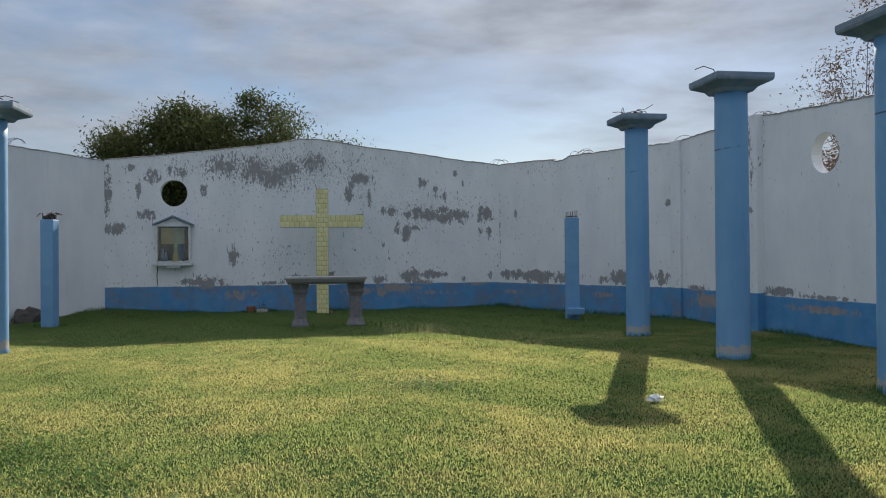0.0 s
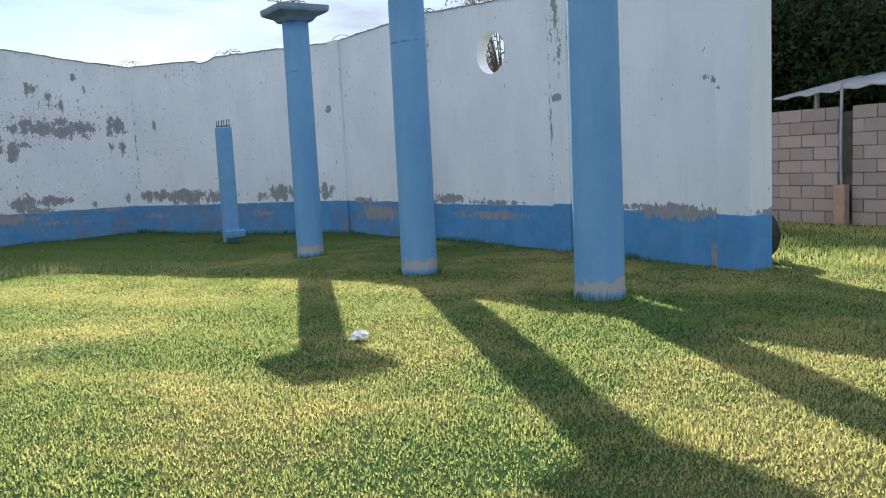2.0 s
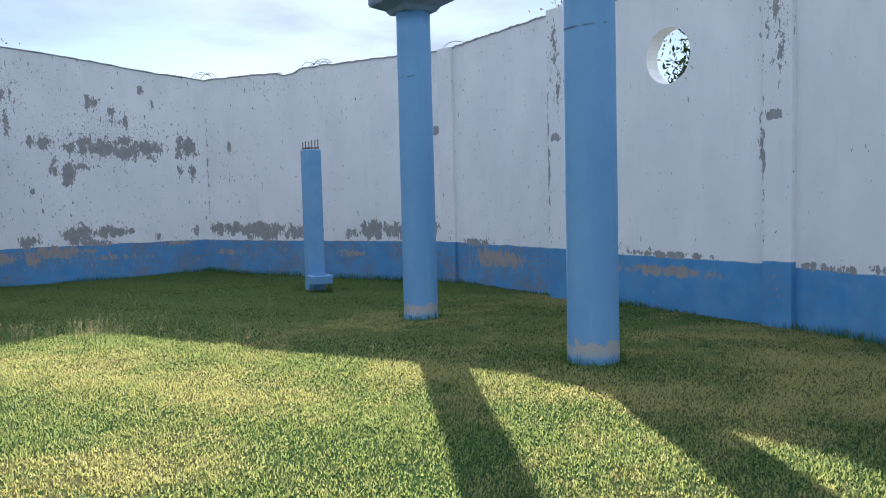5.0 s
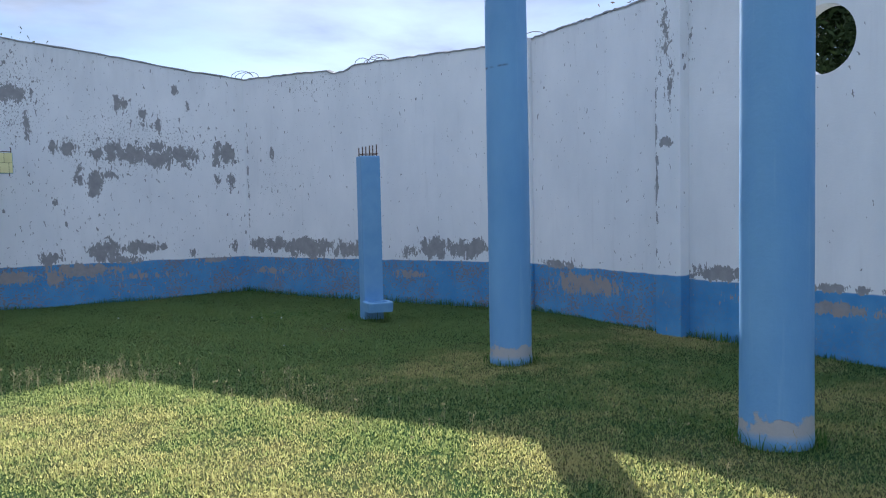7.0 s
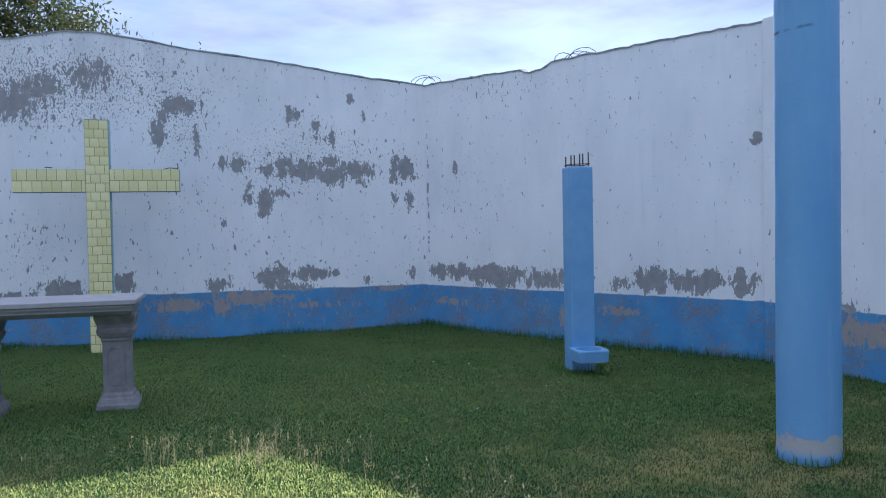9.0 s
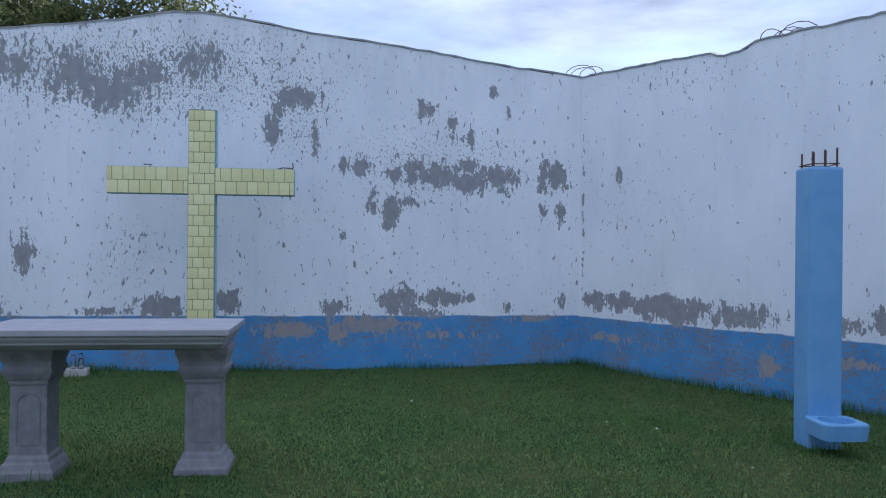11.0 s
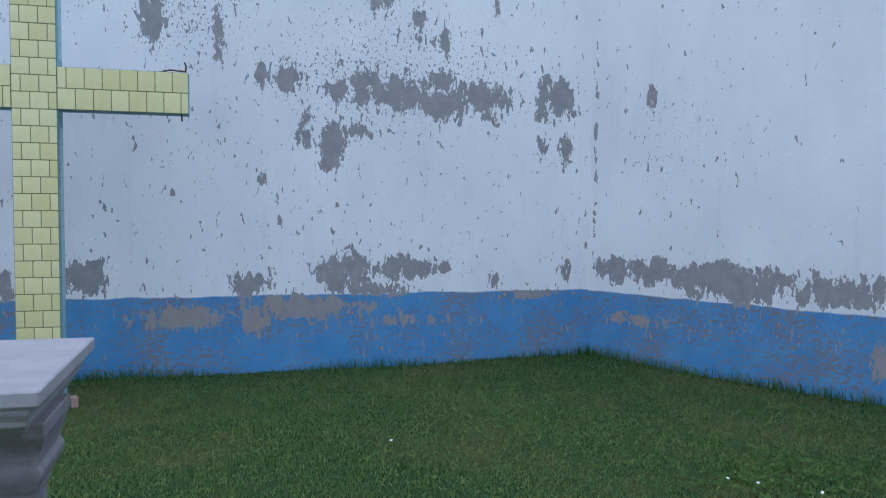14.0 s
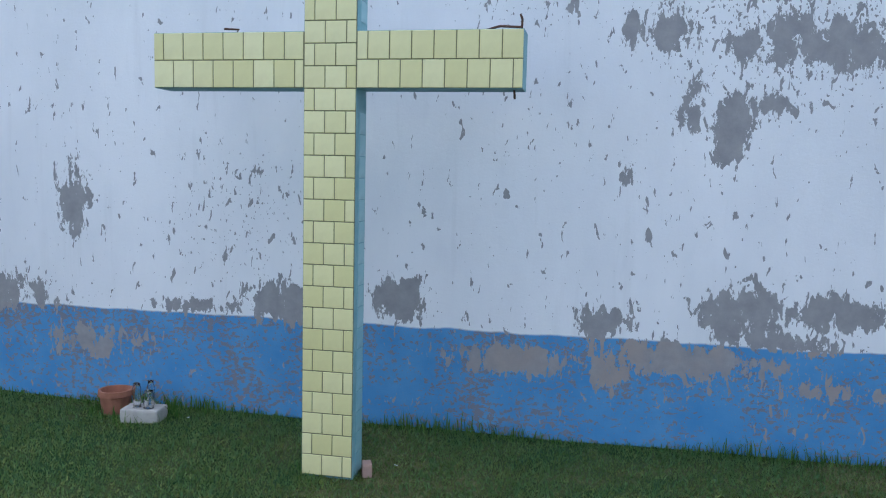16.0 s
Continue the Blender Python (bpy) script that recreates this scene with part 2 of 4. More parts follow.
# a long bare band beside the cross, and its outliers
band_spots = along((3.99, 2.31, 0.20, 0.22, 1.1), (4.05, 2.42, 0.09, 0.10, 0.9), (3.30, 2.30, 0.32, 0.13, 1.1), (2.95, 2.22, 0.25, 0.12, 1.1), (2.55, 2.30, 0.30, 0.15, 1.0), (2.95, 2.42, 0.14, 0.10, 1.0),
                   (2.33, 2.33, 0.20, 0.17, 0.9), (2.10, 2.30, 0.14, 0.13, 0.8), (2.03, 1.84, 0.12, 0.20, 1.1), (2.22, 1.98, 0.2, 0.10, 0.6), (1.66, 2.39, 0.15, 0.13, 0.9), (1.45, 2.41, 0.06, 0.13, 0.9),
                   (3.85, 1.90, 0.08, 0.09, 0.9), (4.08, 1.87, 0.07, 0.17, 0.9), (1.48, 1.57, 0.05, 0.09, 0.9), (3.40, 2.14, 0.10, 0.12, 0.8), (1.8, 2.0, 0.12, 0.25, 0.35))
# under the coping
upper_spots = along((0.90, 3.17, 0.28, 0.14, 0.9), (0.64, 2.80, 0.09, 0.20, 1.1), (0.70, 3.05, 0.10, 0.16, 0.7), (1.14, 2.68, 0.05, 0.2, 0.8), (2.43, 3.10, 0.13, 0.16, 0.8), (2.75, 2.90, 0.07, 0.18, 0.7),
                    (2.98, 2.74, 0.05, 0.14, 0.8), (3.26, 3.32, 0.06, 0.12, 0.8), (3.43, 3.05, 0.06, 0.12, 0.6), (-0.77, 3.38, 0.22, 0.22, 0.9), (-1.15, 3.18, 0.30, 0.22, 1.1), (-1.56, 3.36, 0.34, 0.28, 0.9),
                    (-0.2, 3.55, 0.35, 0.25, 0.6), (-2.30, 3.45, 0.5, 0.30, 0.6), (-3.3, 3.35, 0.4, 0.3, 0.45))
# along the top of the blue, and inside it
dado_spots = along((-0.60, 0.73, 0.32, 0.14, 1.1), (-1.24, 0.68, 0.34, 0.07, 0.8), (-2.7, 0.72, 0.6, 0.16, 0.9), (0.16, 0.80, 0.17, 0.16, 1.1), (1.35, 0.72, 0.13, 0.14, 1.1), (1.53, 0.75, 0.04, 0.10, 0.8),
                   (2.14, 0.80, 0.22, 0.17, 1.2), (2.62, 0.84, 0.28, 0.11, 1.1), (2.35, 0.66, 0.4, 0.08, 0.8), (3.0, 0.84, 0.06, 0.06, 0.8), (3.45, 0.74, 0.06, 0.10, 0.7), (4.1, 0.82, 0.06, 0.13, 0.9),
                   (3.8, 0.60, 0.4, 0.05, 0.7), (0.85, 0.46, 0.42, 0.10, 0.95), (1.8, 0.53, 0.65, 0.11, 1.0), (1.4, 0.48, 0.15, 0.16, 0.8), (-1.9, 0.40, 0.5, 0.13, 0.7), (2.6, 0.40, 0.5, 0.06, 0.5))
left_spots = along((-2.08, 1.35, 0.13, 0.24, 1.1), (-4.72, 2.0, 0.24, 0.16, 1.1), (-4.90, 2.9, 0.10, 0.8, 0.8), (-4.0, 2.30, 0.30, 0.14, 0.8), (-3.9, 3.2, 0.22, 0.18, 0.9), (-4.2, 2.9, 0.08, 0.25, 0.9), (-4.4, 3.4, 0.2, 0.1, 0.7), (-2.75, 2.9, 0.09, 0.2, 0.8))
back_pocks = along((-0.6, 3.4, 2.6, 0.8, 1.0), (0.9, 3.0, 0.8, 0.8, 0.8), (2.6, 2.5, 1.9, 0.8, 0.7), (-0.9, 1.2, 0.9, 0.9, 0.45), (2.4, 0.4, 2.4, 0.3, 0.5))
m_back = plaster("peeling_white_and_blue_wall_paint", band_spots + upper_spots + dado_spots + left_spots, back_pocks, 0.02, 0.0, low=0.0)
# The spot at 4.86, 2.33 paints a chipped hole's shade as bare render.
side_blobs = ((0.25, 0.82, 0.16, 0.13, 1.1), (0.62, 0.82, 0.26, 0.13, 1.0), (1.3, 0.78, 0.55, 0.16, 1.2), (2.1, 0.78, 0.45, 0.14, 1.1), (3.2, 0.73, 0.14, 0.10, 0.9), (3.68, 0.80, 0.30, 0.16, 1.1), (4.2, 0.80, 0.32, 0.15, 1.1),
              (4.7, 0.82, 0.2, 0.15, 1.0), (0.59, 2.29, 0.05, 0.12, 1.0), (2.45, 0.32, 0.12, 0.16, 0.8), (3.2, 0.42, 0.3, 0.07, 0.7), (4.86, 2.33, 0.06, 0.08, 1.1), (0.05, 1.9, 0.03, 1.4, 0.3), (0.5, 0.4, 0.4, 0.08, 0.6))
m_side = plaster("weathered_white_and_blue_wall_paint", side_blobs, ((0.8, 1.9, 1.0, 1.2, 0.45), (1.6, 3.3, 2.0, 0.4, 0.55), (1.5, 0.4, 2.5, 0.25, 0.6)), 0.0, 11.0, 0.62, low=0.0)
m_side2 = plaster("flaking_white_and_blue_wall_paint", ((1.15, 0.42, 0.75, 0.15, 0.9), (2.5, 2.9, 0.10, 0.8, 0.2), (2.5, 3.45, 0.10, 0.3, 0.6), (0.75, 0.64, 0.45, 0.06, 0.8)), (), 0.0, 23.0, 0.62, low=0)
m_side3 = plaster("scuffed_white_and_blue_wall_paint", ((1.5, 0.45, 0.9, 0.07, 1.0), (0.5, 0.68, 0.5, 0.09, 0.9), (2.85, 1.7, 0.10, 0.5, 0.45), (2.85, 3.0, 0.08, 0.8, 0.2), (1.7, 0.63, 0.7, 0.05, 0.7), (0.2, 3.2, 0.06, 0.5, 0.3)), (), -0.02, 31.0, 0.60, low=0)
m_side4 = plaster("chipped_white_and_blue_wall_paint", ((1.9, 0.58, 0.65, 0.10, 1.0), (0.5, 0.60, 0.5, 0.05, 0.7), (2.5, 1.98, 0.25, 0.05, 0.2), (2.5, 0.12, 0.1, 0.2, 0.8), (1.2, 0.62, 0.4, 0.05, 0.6), (1.15, 2.25, 0.1, 0.05, 0.5), (2.38, 2.02, 0.12, 0.05, 0.8)), (), -0.03, 47.0, 0.58, low=0)
m_plain = plaster("plain_mauve_white_wall_paint", ((0.3, 3.3, 0.2, 0.1, 0.3),), (), -0.05, 61.0, -0.6, low=0.0)
m_pier = plaster("flaking_pier_paint", ((-0.05, 3.15, 0.10, 0.35, 0.6), (0.04, 2.6, 0.05, 0.35, 0.5), (-0.05, 2.02, 0.15, 0.06, 0.9), (-0.15, 1.7, 0.03, 1.2, 0.5)), ((0, 2.8, 0.3, 0.9, 0.6),), -0.01, 71.0, 0.64, low=0.0)
m_teal_tile = speckled("glazed_turquoise_tile", (0.20, 0.42, 0.46), (0.30, 0.50, 0.52), 9.0, 0.3, 18.0, 0.1, 0.002, stain=(0.16, 0.30, 0.33))
m_coping = speckled("raw_concrete", (0.22, 0.22, 0.23), (0.36, 0.35, 0.34), 12.0, 0.9, 70.0, 0.6, 0.01, stain=(0.1, 0.1, 0.1))
m_col = column_paint("sky_blue_column_paint", 0.2)
m_plain_blue = speckled("plain_sky_blue_paint", (0.13, 0.30, 0.54), (0.19, 0.37, 0.58), 4.0, 0.55, 30.0, 0.3, 0.006, stain=(0.16, 0.30, 0.48))
m_cap = speckled("weathered_blue_grey_concrete", (0.15, 0.22, 0.31), (0.25, 0.30, 0.37), 6.0, 0.8, 40.0, 0.5, 0.01, stain=(0.14, 0.16, 0.2))
m_stone = speckled("grey_cut_stone", (0.15, 0.14, 0.15), (0.23, 0.22, 0.23), 14.0, 0.75, 120.0, 0.5, 0.004, stain=(0.27, 0.26, 0.27))
m_top = speckled("pale_worn_stone", (0.26, 0.255, 0.27), (0.34, 0.33, 0.345), 9.0, 0.6, 140.0, 0.3, 0.003)
m_rust = speckled("rusty_steel", (0.07, 0.045, 0.035), (0.16, 0.08, 0.05), 40.0, 0.75, 90.0, 0.4, 0.001, 0.6)
m_tile_edge = speckled("turquoise_grout", (0.16, 0.34, 0.38), (0.25, 0.42, 0.44), 16.0, 0.7)
m_grout = speckled("olive_grout", (0.15, 0.15, 0.08), (0.24, 0.23, 0.13), 20.0, 0.9)
m_block_mortar = speckled("pinkish_mortar", (0.16, 0.135, 0.125), (0.22, 0.185, 0.17), 18.0, 0.95)


def tile_glaze():
    n = Nodes("glazed_yellow_tile")
    info = n.t.nodes.new("ShaderNodeObjectInfo")
    col = n.mix(info.outputs["Random"], (0.69, 0.64, 0.30), (0.79, 0.74, 0.40))
    col = n.mix(n.ramp(n.noise(5.0, 5.0, 0.65), 0.45, 0.75, 0, 0.35), col, (0.50, 0.44, 0.2))
    return n.finish(col, 0.28, n.noise(18.0, 2.0), 0.12, 0.003)


def block_face():
    n = Nodes("pink_concrete_block")
    info = n.t.nodes.new("ShaderNodeObjectInfo")
    col = n.mix(info.outputs["Random"], (0.25, 0.20, 0.188), (0.35, 0.285, 0.268))
    col = n.mix(n.ramp(n.noise(6.0, 6.0, 0.65), 0.45, 0.75, 0, 0.5), col, (0.30, 0.25, 0.24))
    return n.finish(col, 0.95, n.noise(60.0, 4.0, 0.7), 0.6, 0.006)


m_tile, m_block = tile_glaze(), block_face()
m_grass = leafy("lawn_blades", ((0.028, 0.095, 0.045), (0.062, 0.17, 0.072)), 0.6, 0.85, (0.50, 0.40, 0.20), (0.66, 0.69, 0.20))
m_tall = leafy("long_green_blades", ((0.05, 0.12, 0.025), (0.12, 0.22, 0.045)), 0.4)
m_straw = leafy("dry_seed_heads", ((0.26, 0.24, 0.13), (0.42, 0.36, 0.2)), 0.4)
m_leaf = leafy("olive_green_leaves", ((0.05, 0.068, 0.026), (0.12, 0.13, 0.05)), 0.35)
m_leaf_dark = leafy("dark_green_leaves", ((0.018, 0.032, 0.014), (0.045, 0.07, 0.025)), 0.2)
m_leaf_dry = leafy("sparse_brown_leaves", ((0.10, 0.07, 0.05), (0.2, 0.14, 0.10)), 0.3)
m_bark = speckled("grey_brown_bark", (0.09, 0.07, 0.055), (0.17, 0.14, 0.11), 9.0, 0.95, 30.0, 0.8, 0.02)
m_soil = soil()
m_tin = speckled("galvanised_sheet", (0.26, 0.27, 0.29), (0.36, 0.37, 0.39), 3.0, 0.55, 30.0, 0.1, 0.002, 0.7)
m_clay = speckled("terracotta", (0.22, 0.085, 0.05), (0.33, 0.14, 0.085), 14.0, 0.9, stain=(0.13, 0.09, 0.07))
m_white = speckled("chalky_white_paint", (0.62, 0.63, 0.64), (0.76, 0.76, 0.77), 10.0, 0.7, stain=(0.4, 0.4, 0.4))
m_coping_pale = speckled("pale_concrete", (0.33, 0.31, 0.28), (0.46, 0.44, 0.40), 16.0, 0.9, 60.0, 0.5, 0.006, stain=(0.3, 0.3, 0.28))
m_plastic = speckled("crumpled_white_plastic", (0.74, 0.75, 0.76), (0.86, 0.86, 0.86), 20.0, 0.4)
m_tyre = speckled("black_rubber", (0.015, 0.015, 0.016), (0.03, 0.03, 0.03), 20.0, 0.8)
m_ochre = speckled("faded_ochre_cloth", (0.30, 0.24, 0.10), (0.42, 0.36, 0.18), 5.0, 0.9)
m_dark = speckled("dim_board_and_gap_shade", (0.05, 0.045, 0.04), (0.10, 0.085, 0.07), 6.0, 0.9)
m_stub = speckled("dusty_pink_concrete", (0.30, 0.19, 0.15), (0.40, 0.27, 0.22), 8.0, 0.9)
m_house = speckled("pink_house_plaster", (0.55, 0.42, 0.38), (0.63, 0.5, 0.46), 3.0, 0.9)


def glass_mat():
    n = Nodes("clear_glass")
    n.finish((0.95, 0.97, 0.97), 0.03)
    n.bsdf.inputs["Transmission Weight"].default_value = 1.0
    n.bsdf.inputs["IOR"].default_value = 1.45
    return n.mat


m_glass = glass_mat()


# ---- building helpers ----
def part(name, bm, material, parent=None, label="", smooth=False):
    me = bpy.data.meshes.new(name)
    bm.to_mesh(me)
    bm.free()
    if smooth:
        me.polygons.foreach_set("use_smooth", [True] * len(me.polygons))
    me.materials.append(material)
    ob = new(name, me)
    if parent is not None:
        ob.parent = parent
    if label:
        tagged(ob, label)
    return ob


def box(bm, x0, y0, z0, x1, y1, z1, bevel=0.0):
    """Adds a box with softened edges to bm."""
    tmp = bmesh.new()
    bmesh.ops.create_cube(tmp, size=1.0, matrix=Matrix.LocRotScale(((x0 + x1) / 2, (y0 + y1) / 2, (z0 + z1) / 2), None, (x1 - x0, y1 - y0, z1 - z0)))
    if bevel:
        bmesh.ops.bevel(tmp, geom=tmp.edges[:], offset=bevel, segments=2, affect="EDGES", profile=0.6)
    me = bpy.data.meshes.new("tmp")
    tmp.to_mesh(me)
    tmp.free()
    bm.from_mesh(me)
    bpy.data.meshes.remove(me)
    return bm


def boxed(*a):
    return box(bmesh.new(), *a)


def lathe(rings, sides=40, square=0.0, jitter=0.0, seed=0):
    """A turned body from (radius, z) rings."""
    bm = bmesh.new()
    rnd = random.Random(seed)
    loops = []
    for r, z in rings:
        row = []
        for i in range(sides):
            a = 2 * math.pi * i / sides
            k = 1 + rnd.uniform(-jitter, jitter)
            row.append(bm.verts.new((r * k * math.cos(a), r * k * math.sin(a), z)))
        loops.append(row)
    for a, b in zip(loops, loops[1:]):
        for i in range(sides):
            j = (i + 1) % sides
            bm.faces.new((a[i], a[j], b[j], b[i]))
    bm.faces.new(loops[0][::-1])
    bm.faces.new(loops[-1])
    return bm


def squares(levels):
    """A stack of rectangles (half width, half depth, z), joined by sloping sides: moulded stone."""
    bm = bmesh.new()
    loops = [[bm.verts.new((sx * w, sy * d, z)) for sx, sy in ((-1, -1), (1, -1), (1, 1), (-1, 1))] for w, d, z in levels]
    for a, b in zip(loops, loops[1:]):
        for i in range(4):
            j = (i + 1) % 4
            bm.faces.new((a[i], a[j], b[j], b[i]))
    bm.faces.new(loops[0][::-1])
    bm.faces.new(loops[-1])
    bmesh.ops.bevel(bm, geom=bm.edges[:], offset=0.004, segments=1, affect="EDGES")
    return bm


def tube(points, r, sides=6, taper=1.0):
    """A round bar through points."""
    bm = bmesh.new()
    pts = [Vector(p) for p in points]
    rings = []
    for i, p in enumerate(pts):
        d = (pts[min(i + 1, len(pts) - 1)] - pts[max(i - 1, 0)]).normalized()
        a = d.orthogonal().normalized()
        b = d.cross(a)
        rr = r * (1 + (taper - 1) * i / max(1, len(pts) - 1))
        rings.append([bm.verts.new(p + rr * (math.cos(2 * math.pi * k / sides) * a + math.sin(2 * math.pi * k / sides) * b)) for k in range(sides)])
    for a, b in zip(rings, rings[1:]):
        best = min(range(sides), key=lambda s: sum((a[k].co - b[(k + s) % sides].co).length for k in range(sides)))
        for k in range(sides):
            j = (k + 1) % sides
            bm.faces.new((a[k], a[j], b[(j + best) % sides], b[(k + best) % sides]))
    bm.faces.new(rings[0][::-1])
    bm.faces.new(rings[-1])
    bmesh.ops.recalc_face_normals(bm, faces=bm.faces[:])
    return bm


def merge(bm, other):
    me = bpy.data.meshes.new("tmp")
    other.to_mesh(me)
    other.free()
    bm.from_mesh(me)
    bpy.data.meshes.remove(me)
    return bm


def thing(name, m, label, category, group="", kind=""):
    ob = new(name)
    ob.empty_display_size = 0.1
    ob.matrix_basis = m
    return tagged(ob, label, category, group, kind)


def ground_z(x, y):
    """The lawn: nearly level, a little higher in the far corners."""
    rise = 0.05 * np.exp(-(((x - 4.4) / 1.2) ** 2 + (y / 1.0) ** 2)) + 0.12 * np.exp(-(((x + 4.9) / 1.4) ** 2 + (y / 1.2) ** 2))
    return rise + 0.012 * np.sin(x * 1.7 + 0.6) * np.sin(y * 1.3) + 0.006 * np.sin(x * 4.1 + y * 2.7)


def mesh_of(name, co, tris, material):
    """A mesh straight from arrays of points and triangles."""
    me = bpy.data.meshes.new(name)
    me.vertices.add(len(co))
    me.vertices.foreach_set("co", co.astype(np.float32).ravel())
    me.loops.add(tris.size)
    me.loops.foreach_set("vertex_index", tris.astype(np.int32).ravel())
    me.polygons.add(len(tris))
    me.polygons.foreach_set("loop_start", np.arange(0, tris.size, 3, dtype=np.int32))
    me.update(calc_edges=True)
    me.materials.append(material)
    return me


# ---- ground ----
def build_ground():
    bm = bmesh.new()
    xs = [-900, -200, -60, -25] + [-12 + 0.4 * i for i in range(71)] + [30, 60, 200, 900]
    ys = [-900, -200, -60, -32] + [-24 + 0.4 * i for i in range(71)] + [16, 40, 150, 900]
    grid = [[bm.verts.new((x, y, float(ground_z(x, y)))) for x in xs] for y in ys]
    for j in range(len(ys) - 1):
        for i in range(len(xs) - 1):
            bm.faces.new((grid[j][i], grid[j][i + 1], grid[j + 1][i + 1], grid[j + 1][i]))
    ob = part("ground", bm, m_soil, smooth=True)
    return tagged(ob, "uneven turf of mown grass over brown soil", "ground", kind="structure")


build_ground()


# ---- walls ----
def wall_panel(name, p, q, tops, thick, material, label, holes=(), base=-0.15):
    """A wall whose inner face runs from p to q; tops are (share, height) along it; the thickness lies on the far side."""
    p, q = Vector((*p, 0)), Vector((*q, 0))
    length = (q - p).length
    rnd = random.Random(name)
    bm = bmesh.new()
    us = [length * i / 60 for i in range(61)]
    shares, heights = [a for a, _ in tops], [b for _, b in tops]
    outline = [(0, base), (length, base)] + [(u, float(np.interp(u / length, shares, heights)) + rnd.uniform(-0.012, 0.012)) for u in reversed(us)]
    loops = [outline] + [[(cu + r * math.cos(2 * math.pi * i / 36), cz + r * math.sin(2 * math.pi * i / 36)) for i in range(36)] for cu, cz, r in holes]
    edges = []
    for loop in loops:
        vs = [bm.verts.new((u, 0, z)) for u, z in loop]
        edges += [bm.edges.new((a, b)) for a, b in zip(vs, vs[1:] + vs[:1])]
    bmesh.ops.triangle_fill(bm, edges=edges, use_beauty=True, use_dissolve=False)
    ext = bmesh.ops.extrude_face_region(bm, geom=bm.faces[:])
    bmesh.ops.translate(bm, verts=[v for v in ext["geom"] if isinstance(v, bmesh.types.BMVert)], vec=(0, thick, 0))
    bmesh.ops.recalc_face_normals(bm, faces=bm.faces[:])
    ob = part(name, bm, material)
    ob.location = p
    ob.rotation_euler = (0, 0, math.atan2(q.y - p.y, q.x - p.x))
    tagged(ob, label, "wall", kind="structure")
    # a thin rough coping of raw mortar along the top
    cb = bmesh.new()
    rows = []
    for u in us:
        h = float(np.interp(u / length, shares, heights))
        j = rnd.uniform(-0.008, 0.012)
        rows.append([cb.verts.new((u, y, h + dz + j)) for y, dz in ((-0.008, -0.010), (-0.008, 0.012), (thick / 2, 0.03), (thick + 0.012, 0.014), (thick + 0.012, -0.022))])
    for a, b in zip(rows, rows[1:]):
        for k in range(4):
            cb.faces.new((a[k], b[k], b[k + 1], a[k + 1]))
    cop = part("coping", cb, m_coping, ob, "dark rough mortar coping")
    return ob


CORNER, PIER_A, PIER_B, PIER_C, WALL_END = (4.33, 0.0), (7.0, -4.3), (7.2, -6.95), (7.45, -9.95), (7.3, -12.5)
MID = -0.31


def flip(p):
    return (2 * MID - p[0], p[1])


LEFT = (-4.96, 0.0)
wall_panel("wall_back", LEFT, CORNER, ((0, 3.57), (0.13, 3.68), (0.30, 3.86), (0.42, 4.0), (0.47, 4.1), (0.52, 4.12), (0.57, 4.05), (0.67, 3.91), (0.785, 3.79), (0.905, 3.62), (1, 3.54)), 0.18, m_back,
           "white back wall with peeling paint and blue dado", holes=((1.54, 2.81, 0.31),))
wall_panel("wall_right_far", CORNER, PIER_A, ((0, 3.53), (0.36, 3.50), (0.37, 3.44), (0.43, 3.45), (0.44, 3.53), (1, 3.53)), 0.18, m_side, "white side wall with blue dado and flaked band")
wall_panel("wall_right_middle", PIER_A, PIER_B, ((0, 3.53), (0.5, 3.56), (1, 3.59)), 0.18, m_side2, "white side wall with blue dado and rusty streaks")
wall_panel("wall_right_window", PIER_B, PIER_C, ((0, 3.58), (0.5, 3.49), (1, 3.42)), 0.18, m_side3, "white side wall with round opening and blue dado", holes=((1.65, 2.78, 0.30),))
wall_panel("wall_right_near", PIER_C, WALL_END, ((0, 3.45), (1, 3.42)), 0.18, m_side4, "white side wall with chipped blue dado")
wall_panel("wall_left_far", flip(PIER_A), LEFT, ((0, 3.66), (1, 3.55)), 0.18, m_plain, "plain mauve-white side wall in shade")
wall_panel("wall_left_middle", flip(PIER_B), flip(PIER_A), ((0, 3.56), (1, 3.66)), 0.18, m_plain, "plain mauve-white side wall")
wall_panel("wall_left_window", flip(PIER_C), flip(PIER_B), ((0, 3.45), (1, 3.56)), 0.18, m_side3, "plain white side wall with blue dado and round opening", holes=((1.5, 2.78, 0.30),))
wall_panel("wall_left_near", flip(WALL_END), flip(PIER_C), ((0, 3.42), (1, 3.45)), 0.18, m_side4, "plain white side wall with blue dado")


def pier(at, turn, w, d, h, material, label):
    ob = part("wall_pier", boxed(-w / 2, -d / 2, -0.15, w / 2, d / 2, h, 0.012), material)
    ob.matrix_basis = pose(*at, 0, 0, 0, turn)
    return tagged(ob, label, "pier", "wall piers", "structure")


pier((7.06, -4.36), -78, 0.30, 0.26, 3.55, m_side2, "white concrete pier with blue foot between walls")
pier((7.22, -6.95), -85, 0.34, 0.30, 3.61, m_pier, "white concrete pier with flaking edge and blue foot")
pier((7.50, -9.95), -88, 0.32, 0.26, 3.45, m_pier, "white concrete pier with stained edge and blue foot")
pier((7.42, -12.70), -93, 0.42, 0.34, 3.45, m_side4, "white concrete end pier with blue foot")


